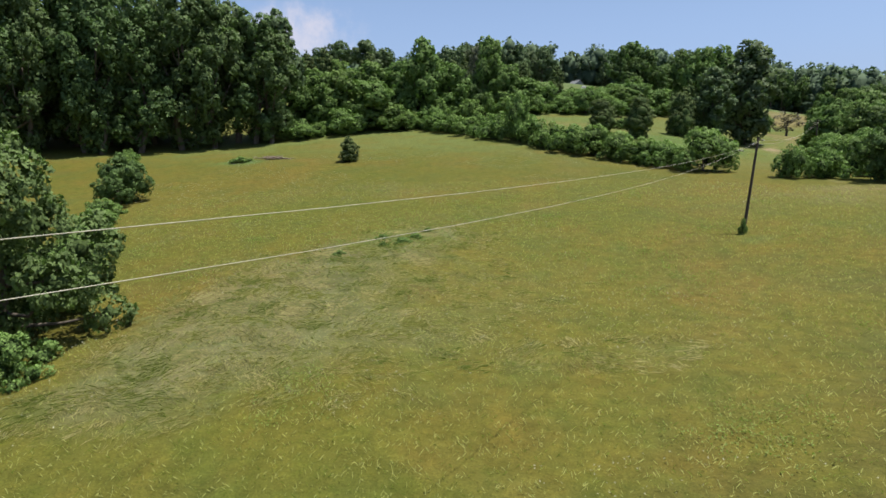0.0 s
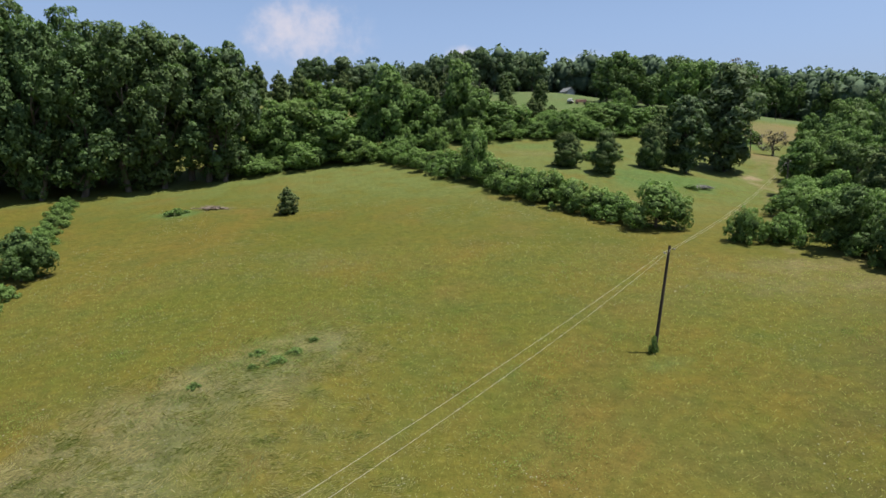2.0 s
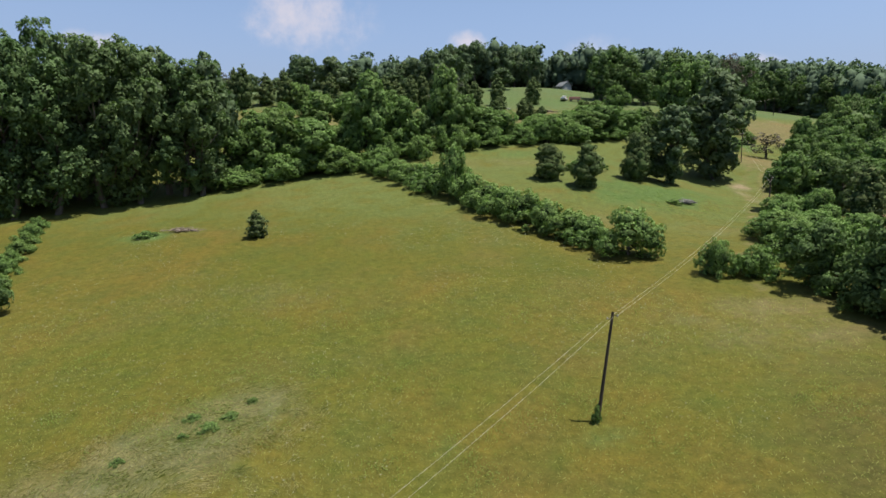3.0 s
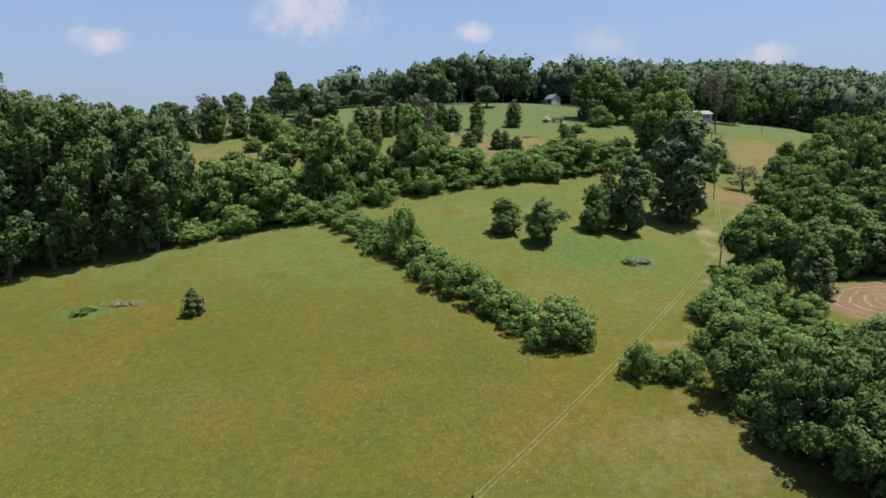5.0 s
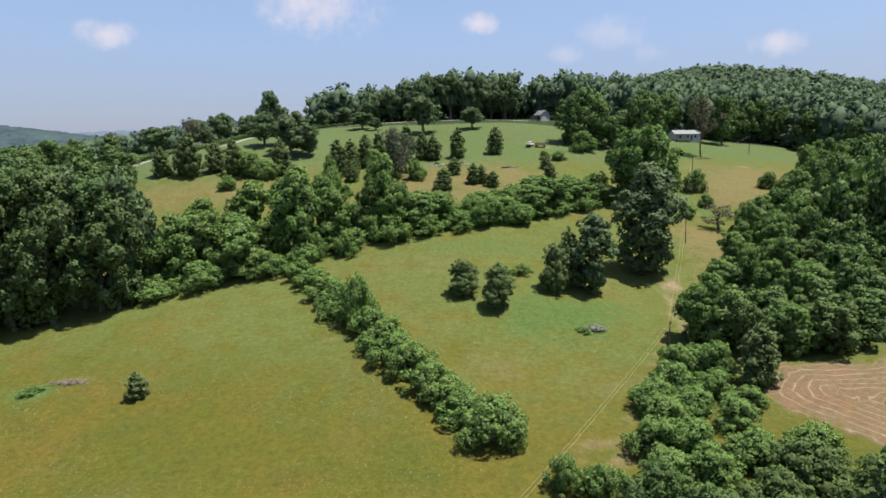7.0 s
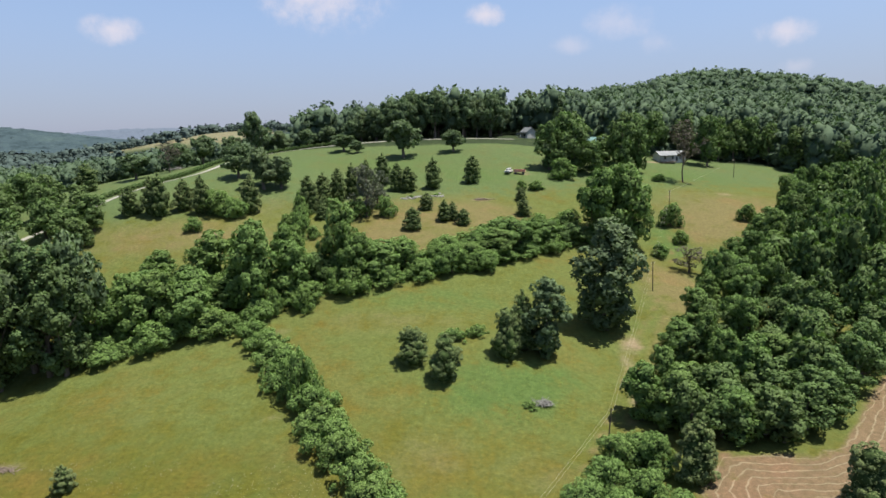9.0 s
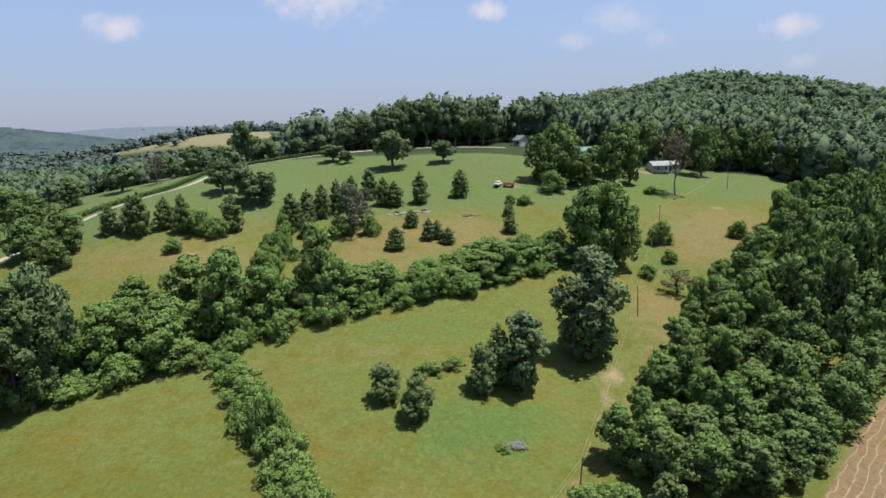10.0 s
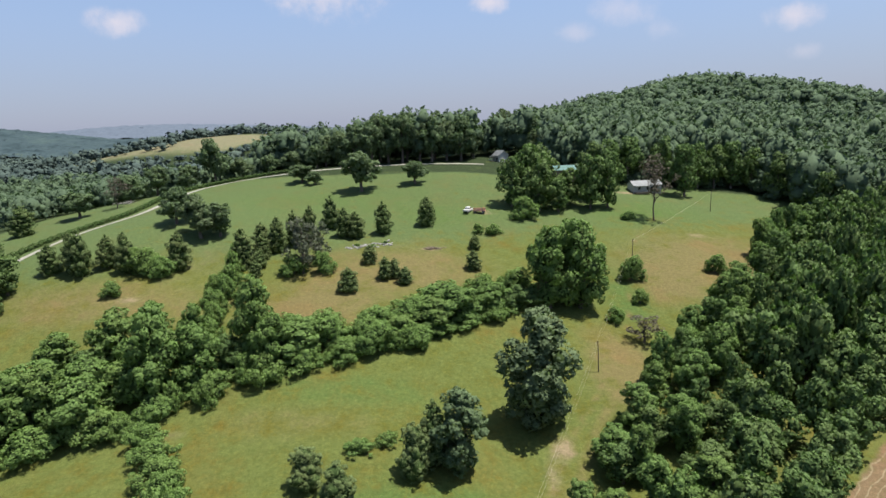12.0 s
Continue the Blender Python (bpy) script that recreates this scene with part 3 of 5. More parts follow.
for i in range(3):   # broad egg-shaped cedars, 10 m high and 7 m wide
    KINDS["juniper", i] = plant_kind(55 + i, 10, lumps(55 + i, 20, 0.7, 8.7, 6.8, EGG, 1.3, 1.8, 0.5, 1.15), 0.2, 7600, M_CEDAR, 0.2, 4, 0.1, lift=0.4, loose=0.3, stray=0.06, core=0.8, knobs=9, knob=(0.2, 0.34))
for i in range(3):   # shrubs, 5 m high and 7 m wide
    KINDS["shrub", i] = plant_kind(60 + i, 5, lumps(60 + i, 19, 0.4, 3.9, 7, DOME, 0.5, 1.4), 0.2, 4600, M_BANK, 0.12, 6, 0.1, knobs=9)
for i in range(4):   # low vine mounds, 3 m high and 6 m wide
    KINDS["mound", i] = plant_kind(70 + i, 3, lumps(70 + i, 20, 0.2, 2.3, 6, DOME, 0.38, 1.05), 0.17, 4400, M_BANK, 0.08, 4, 0.1, loose=0.7, knobs=9)
for i in range(2):   # greyish thin trees, 10 m high and 7 m wide
    KINDS["grey", i] = plant_kind(80 + i, 10, lumps(80 + i, 20, 2.0, 9.0, 7, ROUND, 0.6, 1.1), 0.34, 1800, M_GREY, 0.22, 14, core=0.3, stray=0.35)
KINDS["leafy", 0] = plant_kind(85, 10, lumps(85, 24, 0.7, 8.7, 11, DOME, 1.1, 2.0), 0.24, 18000, M_COPSE, 0.25, 10, 0.1, core=0.32, knobs=14, knob=(0.22, 0.4))
for i in range(3):   # thick vine-hung scrub seen from near, 8 m high and 10 m wide
    KINDS["thicket", i] = plant_kind(110 + i, 8, lumps(110 + i, 18, 0.8, 6.7, 10, DOME, 1.0, 2.0), 0.28, 6500, M_COPSE, 0.2, 6, 0.1, knobs=10, knob=(0.25, 0.42))
for i in range(3):   # wood trees seen only from afar, 10 m high and 8 m wide
    KINDS["deep", i] = plant_kind(100 + i, 10, lumps(100 + i, 6, 2.6, 8.2, 8, ROUND, 1.6, 2.2), 0.78, 480, M_COPSE, 0.25, 3)
KINDS["plum", 0] = plant_kind(87, 10, lumps(87, 18, 2.4, 9.0, 7, ROUND, 0.6, 1.0), 0.34, 900, M_PLUM, 0.22, 16, 0.12, core=0.2, stray=0.35)
KINDS["forked", 0] = plant_kind(86, 10, lumps(86, 17, 4.2, 9.4, 5.6, ROUND, 0.5, 0.9), 0.2, 1500, M_PLUM, 0.1, 17, 0.16, core=0.1, stray=0.4)
SIZE = {"forked": (10, 5.6), "oak": (10, 8), "tall": (10, 5.6), "column": (10, 5.4), "vine": (10, 8), "copse": (10, 8), "cedar": (10, 5.4), "juniper": (10, 7), "shrub": (5, 7), "mound": (3, 6), "grey": (10, 7), "plum": (10, 7), "leafy": (10, 11), "deep": (10, 8), "thicket": (8, 10)}
turns = random.Random(5)


def grow(kind, x, y, h, w, name, label, category, group="", sink=0.15, i=None):
    """One plant: an empty at its foot that holds a trunk and a crown."""
    forms = [k for k in KINDS if k[0] == kind]
    trunk, leaves = KINDS[forms[turns.randrange(len(forms)) if i is None else i]]
    ob = tagged(new(name), label, category, group)
    high, wide = SIZE[kind]
    ob.matrix_world = pose(x, y, z_at(x, y) - sink, 0, 0, turns.uniform(0, 360)) @ Matrix.Diagonal((w / wide, w / wide, h / high, 1))
    for part_name, data in (("trunk", trunk), ("crown", leaves)):
        o = new(part_name, data)
        o.parent = ob
    return ob


# ---- single trees and bushes in the lower fields ----
grow("column", 71.5, 144.5, 23.5, 15.5, "tall_oak", "tall dark green oak leafed to the ground beside a mown lane", "tree", i=0)
grow("column", 57, 130, 15.5, 9.5, "vine_tree", "tall tree overgrown with vines among cedars", "tree", i=1)
grow("juniper", 49.5, 128, 9.3, 7.0, "red_cedar", "bushy dark red cedar at the edge of a clump", "tree", "cedars in the lower field")
grow("cedar", 52.5, 131, 12.5, 6, "red_cedar", "bushy dark red cedar behind another cedar", "tree", "cedars in the lower field")
grow("juniper", 32, 124.5, 6.8, 7.2, "red_cedar", "round dark red cedar standing alone in the grass", "tree", "cedars in the lower field")
grow("juniper", 38.1, 119.6, 7.8, 7.0, "red_cedar", "dense dark red cedar standing alone in the grass", "tree", "cedars in the lower field")
grow("cedar", -14.8, 94.8, 4.3, 3.2, "small_pine", "small young pine alone in the open meadow", "tree")
grow("shrub", 36, 84, 6.4, 9.6, "round_bush", "large round green bush at the end of a hedge", "bush", i=0)
grow("mound", 43.2, 75, 3.8, 5.5, "small_bush", "low green bush at the tip of the wood", "bush")
grow("mound", 47.2, 74, 3.4, 6, "small_bush", "low green bush beside a smaller bush", "bush")
grow("mound", 39, 132.5, 2.2, 6.5, "bramble_patch", "low strip of brambles in the grass", "bush", "brambles in the lower field")
grow("mound", 43.8, 135, 2.0, 5.5, "bramble_patch", "low strip of brambles in the grass", "bush", "brambles in the lower field")
grow("leafy", -22.2, 29.8, 11.3, 11, "large_bush", "large dense leafy bush at the edge of the meadow", "bush")
grow("leafy", -25, 21.5, 6.0, 8, "large_bush", "bright green leafy bush at the meadow's edge", "bush")
grow("thicket", -38, 70.8, 6.2, 7.6, "large_bush", "leafy bush on an overgrown fence line", "bush")
for x, y, h, w in ((-42.2, 79.5, 1.9, 4.6), (-40.3, 75.2, 1.9, 4.6), (-36.6, 65, 1.8, 4.8), (-34.9, 60.6, 1.8, 5), (-33, 56.2, 1.9, 5), (-31, 51.6, 1.9, 5), (-29, 47, 2.0, 5.2), (-27, 42.4, 2.4, 5.4), (-25, 38, 2.8, 5.4), (-44.5, 84, 2.0, 4.5), (-46.5, 88, 2.0, 4.5), (-48.5, 92.5, 2.0, 4.5), (-50.7, 97, 1.9, 4.5), (-53, 101.5, 1.8, 4.2), (-55, 106, 1.8, 4.2), (-20.6, 24, 1.8, 4.6), (-20.4, 20, 2.0, 5), (-19.4, 26, 2.2, 4.5), (-23, 35, 3, 5)):
    grow("mound", x, y, h, w, "hedge_bush", "low tangled bush on an overgrown fence line", "bush", "bushes on the fence line")

# the hedge between the two lower fields
for x, y, h, w in ((-5, 141, 3.2, 6), (-1.5, 136.5, 4, 6), (2, 132, 4.4, 6.5), (5, 127.5, 4.6, 6.5), (8, 123, 5, 6.5), (11, 118.5, 5.5, 7), (14.5, 114.2, 8.6, 5.4), (16.5, 111, 5.5, 6.5), (19, 107, 4.6, 6.5), (22, 103, 4.8, 6.5), (25, 99, 5.4, 6.5),
                   (27.5, 95.5, 4.2, 6), (30, 92, 3.8, 6), (32.5, 89, 3.6, 6)):
    grow("mound", x + turns.uniform(-0.5, 0.5), y, h * turns.uniform(0.75, 0.98), w * 1.48, "hedge_section", "vine-covered hedge section between two meadows", "hedge", "hedge between the lower fields")

# the overgrown hedgerow above the lower fields
for x, y, h, w in ((-34, 135, 13.5, 11), (-29, 138, 14, 12), (-23.5, 141, 13.5, 12), (-17, 140, 12, 13), (-19, 147, 11, 12), (-6, 148, 19, 13), (1, 152, 13, 11), (11, 160, 19, 11), (16, 157, 13, 9), (-2, 160, 13, 9), (78.5, 188.5, 21, 14), (86.5, 190.5, 23.5, 15.5), (84, 198, 20, 15)):
    grow("vine", x, y, h, w, "hedgerow_tree", "vine-hung tree in an overgrown hedgerow", "tree", "hedgerow trees")
for x, y, h, w in ((-31, 130.5, 5, 9), (-22, 133.5, 5.5, 9), (-12, 138.5, 5.5, 9), (-4, 143.5, 4.4, 7), (6, 149, 5.5, 8), (14, 152.5, 4.2, 8), (22, 156, 4.4, 8), (30, 159.5, 4.6, 8), (38, 163, 7, 8.5), (45, 167, 4.4, 8), (51, 172, 4.4, 8), (57, 176.5, 4.6, 8), (64, 182, 6.4, 8.5)):
    grow("shrub", x + turns.uniform(-1.2, 1.2), y + turns.uniform(-1, 1), h * turns.uniform(0.7, 1.25), w * turns.uniform(1.1, 1.5), "hedgerow_bush", "bright green vine-covered bush at the foot of a hedgerow", "bush", "hedgerow bushes")
for x, y, h, w in ((18, 166, 6.5, 11), (26, 169, 7, 11), (35, 172, 7, 11), (43, 176, 7.5, 11), (52, 182, 7.5, 11), (60, 189, 8, 10), (70, 193, 8, 10), (-31, 146, 8, 11), (-12, 150, 9, 11), (-23, 153, 8, 11), (5, 158, 8, 10), (-10, 158, 9, 10)):
    grow(turns.choice(("shrub", "thicket", "shrub", "vine")), x + turns.uniform(-1.5, 1.5), y + turns.uniform(-1.2, 1.2), h * turns.uniform(0.75, 1.3), w * turns.uniform(1.0, 1.45), "hedgerow_bush", "tall vine-covered bush in a hedgerow", "bush", "hedgerow bushes")
for x, y, h, w in ((20, 160, 6.5, 10), (27, 163.5, 7, 10), (34, 167, 7.5, 10), (41, 170, 7.5, 10), (48, 174, 7.5, 10), (55, 179.5, 8, 10), (62, 185, 8, 9), (70, 187, 8, 10)):
    grow(turns.choice(("shrub", "thicket", "shrub", "vine")), x + turns.uniform(-1.5, 1.5), y + turns.uniform(-1.2, 1.2), h * turns.uniform(0.75, 1.3), w * turns.uniform(1.0, 1.45), "hedgerow_bush", "tall vine-covered bush in a hedgerow", "bush", "hedgerow bushes")

# vines drape the front of the hedgerow in one uneven bank
rng = random.Random(67)
for k in range(24):
    u = (k + rng.uniform(0, 1)) / 24
    x = -38 + 112 * u
    y = float(np.interp(x, [-38, -20, 0, 20, 45, 64, 76], [130, 134.5, 144, 155.5, 168, 182, 187])) + rng.uniform(-1.5, 4.5)
    grow("mound", x, y, rng.choice((2.2, 3.2, 4.6, 6.2)) * rng.uniform(0.8, 1.2), rng.uniform(6, 10.5), "vine_bank", "bright green bank of vines along a hedgerow", "vine", "vine banks of the hedgerow")

for x, y, h, w in ((-30, 155, 10, 12), (-20, 159, 13, 13), (-13, 163, 12, 11)):
    grow("thicket" if h < 8.4 else "vine", x, y, h, w, "hedgerow_bush", "tall vine-covered bush in a hedgerow", "bush", "hedgerow bushes")
for x, y, h, w in ((-2, 167, 6, 8), (-4, 173, 7, 7), (-5, 179, 6, 7), (-6, 186, 7.5, 6.5), (-7.5, 193, 6.5, 6.5), (-9, 200, 7, 6), (-11, 207, 6, 6), (-9, 183, 4.5, 6), (-11, 191, 4.5, 6), (-1.5, 184, 4, 5)):
    grow("shrub", x, y, h, w, "vine_bank", "bright green bank of vines running up the pasture", "vine", "vine banks of the hedgerow")

# ---- the tall wood on the far side of the meadow ----
rng = random.Random(11)
for row in range(3):
    for k in range(11 - 2 * row):
        u = (k + rng.uniform(-0.25, 0.25) + 0.4 * row) / 10.6
        x, y = -88 + 56 * u - row * 5, 98 + 31 * u + row * 7.5
        grow("tall", x, y + rng.uniform(-1.5, 1.5), rng.uniform(28, 33.5) - (6 if k > 8 else 0), rng.uniform(13.5, 17.5), "wood_tree", "tall leafy tree at the edge of a shady wood", "tree", "trees of the tall wood")

for x, y, h, w in ((-37, 131, 27, 13), (-43, 128, 29, 14)):
    grow("oak", x, y, h, w, "wood_edge_tree", "leafy tree where the tall wood meets the hedgerow", "tree", "trees at the end of the wood")

# ---- cedars and trees on the upper pasture ----
for x, y, h, w in ((29.2, 229.5, 11.3, 6.4), (42.7, 237, 10.3, 6.2), (28.5, 206.5, 5.7, 4.6), (26, 189.5, 6.8, 5.6), (34.6, 197, 6.6, 4.6), (37, 198, 6, 4), (40.3, 195, 5, 4.6), (59, 219.5, 5, 4), (58.7, 206, 6, 4.6), (10.9, 234.5, 11.6, 6.2), (17, 227, 10, 6), (21, 226, 9, 6),
                   (-5.8, 214.5, 9.8, 6), (-1, 214.5, 11.5, 5.4), (-3.2, 204, 6, 4.6), (-2.5, 198.5, 5, 4.2), (-4, 209.5, 8, 5), (2.9, 219, 12, 5.4), (-8, 204, 12, 7)):
    grow("cedar", x, y, h, w, "red_cedar", "dark conical red cedar in the dry upper pasture", "tree", "cedars in the upper pasture")
for x, y, h, w in ((7, 223, 12, 5.6), (-24.9, 200, 11.6, 7), (-44.4, 198, 10.3, 6), (-50, 194, 13.5, 6.5), (-53, 195, 12, 6), (-60, 195.5, 9, 6), (96.4, 214, 5.4, 3.2), (-38, 196, 12, 6)):
    grow("cedar", x, y, h, w, "red_cedar", "dark red cedar in a row along the pasture", "tree", "cedars in the upper pasture")
grow("plum", 99.5, 177, 7.4, 9.5, "bare_tree", "small half-dead purplish tree beside the wood", "tree")
grow("forked", 122, 251.5, 23, 14, "bare_tree", "tall forked half-dead tree in front of a white house", "tree")
grow("forked", -86.5, 272.5, 12.5, 11, "bare_tree", "spreading half-dead tree beside the drive", "tree")
grow("grey", 11, 200, 17, 11, "grey_tree", "half-bare greyish tree among cedars", "tree")
grow("grey", 13, 209, 12, 9, "grey_tree", "half-bare greyish tree behind another", "tree")
for x, y, h, w in ((16.6, 200.5, 6.5, 8), (8, 200, 6, 9), (-33, 196, 8, 13), (-28, 195, 6.5, 10), (-35.3, 183.5, 4.4, 6), (60, 232, 3.4, 5), (65, 231.5, 3.8, 6.5), (103.7, 206, 7.7, 8.7), (103.2, 195.6, 4.2, 5), (94.7, 186.5, 4.2, 6), (112.9, 251, 3, 6.5), (76.5, 246, 8.5, 12), (129, 212, 6, 7)):
    grow("shrub", x, y, h, w, "pasture_bush", "rounded green bush in the pasture", "bush", "bushes in the pasture")
for x, y, h, w in ((14.3, 274, 16, 16), (35, 280, 9.6, 11), (-8, 287, 6, 7), (-15, 292, 8, 12), (-27, 219.5, 14.5, 13), (-39, 228, 12.5, 12), (-22, 222, 11.5, 11), (-95, 261, 10.5, 13.5)):
    grow("oak", x, y, h, w, "field_tree", "spreading green tree alone in mown grass", "tree", "trees in the mown pasture")
grow("cedar", -103, 241, 11.4, 9, "red_cedar", "broad dark cedar in the far lawn", "tree")
for x, y, h, w in ((72.5, 256, 18.5, 14), (82, 253, 19, 15), (79, 262, 22, 16), (89, 254, 13, 12), (93, 262, 14, 13), (101, 259, 20, 12), (108, 262, 22, 12), (83, 268, 21, 14), (104, 272, 22, 14)):
    grow("copse", x, y, h, w, "yard_tree", "tall shady tree in the clump beside a yard", "tree", "trees beside the yard")
for x, y, h, w in ((116, 296, 19, 12), (124, 300, 20, 13), (138, 298, 21, 13), (146, 296, 19, 11), (142.5, 283, 22, 12.5), (153, 299, 20, 12), (161, 302, 19, 12), (169, 304, 21, 13), (177, 303, 19, 12), (183, 292, 20, 13), (188, 281, 19, 12), (192, 272, 18, 12)):
    grow("copse", x, y, h, w, "yard_tree", "tall shady tree at the edge of a lawn", "tree", "trees beside the yard")

for x, y, h, w in ((-66, 186, 11, 10), (-73, 192, 12, 11), (-70, 180, 10, 10), (-79, 184, 12, 11), (-88, 178, 13, 12), (-64, 176, 9, 9), (-96, 186, 13, 12), (-101, 196, 13, 12), (-92, 201, 12, 11), (-108, 206, 13, 12), (-98, 214, 12, 11), (-112, 220, 13, 12), (-118, 210, 13, 12), (-120, 232, 12, 12)):
    grow("copse", x, y, h, w, "copse_tree", "dark green tree in a copse beside the drive", "tree", "trees of the copse")

# ---- the wood beside the lane ----
EDGE = np.array([(50, 58), (47.5, 70), (56, 86), (64, 103), (72, 118), (79, 132), (88, 148), (100, 166), (110, 181), (122, 197), (134, 214), (152, 238), (178, 264)], float)


def edge_x(y):
    return float(np.interp(y, EDGE[:, 1], EDGE[:, 0]))


def in_field(x, y):
    return float(within(FIELD, np.array([x]), np.array([y]))[0]) > -3.2


rng = random.Random(23)
for yy in np.arange(34, 262, 6.9):
    for xx in np.arange(48, 200, 6.9):
        x, y = xx + rng.uniform(-2.2, 2.2), yy + rng.uniform(-2.2, 2.2)
        inset = x - edge_x(y)
        front = 56.5 - 0.6 * (x - 52)
        if inset < (1.2 if 100 < y < 150 else 3) or inset > 64 or in_field(x, y) or y < front or math.hypot(x - 129, y - 212) < 9:
            continue
        h = rng.uniform(6.4, 12) + 7 * float(step(10, 40, inset)) * float(step(110, 160, y)) + (0.5 if y < 75 else 0)
        kind = "thicket" if inset < 12 and y < 84 else rng.choice(("copse", "copse", "vine" if inset < 16 else "copse", "vine" if inset < 24 else "copse", "shrub" if inset < 8 else "copse"))
        h = min(h, 7.5) if inset < 16 and y < 100 else h
        h = h * 0.78 if y < 152 else h
        if y < front + 10:
            kind, h = "thicket", rng.uniform(6.6, 8.0)
        if 50 < x < 85 and 67 < y < 101 and not in_field(x, y):
            continue
        kind = "deep" if (inset > 24 and y > 112) or (inset > 15 and y > 150) else kind
        grow(kind, x, y, h * (1.2 if kind != 'shrub' else 0.7), rng.uniform(9, 11.5) if y < 100 else rng.uniform(6.4, 9.0), "woodland_tree", "bushy green tree in the wood beside the lane", "tree", "trees of the wood beside the lane")
for x, y, h, w in ((54, 62.5, 9, 10), (56.5, 56, 9.5, 10), (61, 52, 9.5, 10), (67, 48.5, 10, 10), (73, 45, 10, 10), (51.5, 69, 7.5, 9), (59, 60, 10, 10), (65, 55, 10, 10)):
    grow("thicket", x, y, h, w, "woodland_tree", "bushy green tree in the wood beside the lane", "tree", "trees of the wood beside the lane")
for x, y, h, w in ((57.5, 91, 4.6, 8), (61, 95, 5, 8), (63.5, 100, 5.5, 8), (57, 85.5, 5, 8.5), (61.5, 88, 4.6, 8), (54.5, 80.5, 5, 8), (58.5, 80, 5.2, 8), (54, 75, 4.6, 8), (58.5, 73.5, 5.4, 8), (66, 93, 4.4, 7), (68.5, 99, 6, 7), (65.5, 85.5, 4.2, 7), (69, 89.5, 3.2, 6), (64.5, 78, 4.6, 8), (71, 78, 4.6, 8)):
    grow("shrub", x, y, h, w, "vine_bank", "bright green bank of vines beside the lane", "vine", "vine banks beside the lane")
for x, y, h, w in ((67, 72, 6.6, 10), (76.5, 72, 5.6, 9), (62, 67.5, 7, 9), (70, 66.5, 7, 9)):
    grow("thicket", x, y, h, w, "round_bush", "dense dark green bush at the edge of a raked field", "bush", "bushes below the raked field")
# trees 22 m and taller: added past the edge of view to cast shade
for x, y, h, w in ((105, 116, 10, 8.5), (109.5, 121, 10.5, 8.5), (114, 126, 11, 9), (118.5, 131, 11, 9), (123, 135.5, 13, 9), (128, 141, 13, 9), (147, 146, 22, 12), (156, 152, 24, 13), (148, 157, 23, 12), (160, 163, 24, 13), (166, 150, 24, 13), (157, 140, 22, 12), (172, 160, 24, 13), (111, 137, 10, 9), (105, 131, 9.5, 9), (129, 149, 16, 11), (135, 147, 16, 11), (126, 156, 17, 12), (138, 155, 17, 12), (80, 105, 7.5, 8), (86, 104.5, 8, 8.5), (92, 105, 7.5, 8), (96, 107.5, 7.5, 8), (99.5, 112, 8.5, 8.5), (82, 112, 8.5, 9), (90, 112, 9, 9), (100, 117, 9, 9)):
    grow("copse", x, y, h, w, "woodland_tree", "bushy green tree in the wood beside the lane", "tree", "trees of the wood beside the lane")
grow("cedar", 73, 95.5, 9, 5.4, "red_cedar", "dark red cedar between the wood and a raked field", "tree")
grow("juniper", 89.5, 87, 8.5, 7.5, "red_cedar", "dark red cedar beside a raked field", "tree")

# ---- woods on the hill and in the distance ----


def merged(name, spots, forms, mat):
    """Many small plants in one mesh: spots are (x, y, z, height, width, form, turn)."""
    vs, fs, ns, at = [], [], [], 0
    for x, y, z, h, w, i, a in spots:
        v, f, k = forms[i]
        c, s = math.cos(a), math.sin(a)
        q = np.stack([(v[:, 0] * c - v[:, 1] * s) * w + x, (v[:, 0] * s + v[:, 1] * c) * w + y, v[:, 2] * h + z], 1)
        vs.append(q), fs.append(f + at), ns.append(np.stack([k[:, 0] * c - k[:, 1] * s, k[:, 0] * s + k[:, 1] * c, k[:, 2]], 1))
        at += len(v)
    return mesh_of(name, np.concatenate(vs), np.concatenate(fs), mat, True, np.concatenate(ns))


def far_form(seed, sprays, leaf=0.115, n=5, low=0.15, slim=1.0):
    """A tree one metre high and one wide, of a few lumps and leaf sprays on its upper side; slim is the width, as a share of its height, that it is to be grown to."""
    rng = np.random.default_rng(seed)
    b = [(0, 0, 0.62, 0.42, 0.33), (0, 0, 0.34, 0.38, 0.26)]
    for k in range(n):
        a, r = k * 2.4 + rng.uniform(-0.6, 0.6), rng.uniform(0.15, 0.25)
        z = 0.28 + 0.56 * (k + rng.random()) / n
        d = (0.52 - r) * (1 if z < 0.62 else 0.75)
        b.append((d * math.cos(a), d * math.sin(a), z, r, r * rng.uniform(0.6, 0.8)))
    b = [(x * slim, y * slim, z, rx * slim, rz) for x, y, z, rx, rz in b]
    v, f, k = crown(seed, b, leaf, sprays * 2, core=0.78, loose=0.35, stray=0.0, knobs=8, knob=(0.2, 0.34))
    split = len(v) - len(b) * len(ICO_V)
    tri = f[:, 0] < split
    up = v[f[:, 0], 2] > low
    half = np.zeros(len(f), bool)
    half[rng.permutation(np.nonzero(tri & up)[0])[:sprays * 2]] = True
    f = f[half | ~tri]
    used = np.unique(f)
    back = np.zeros(len(v), int)
    back[used] = np.arange(len(used))
    return v[used] / (slim, slim, 1), back[f], unit(k[used] + (0, 0, 0.35))


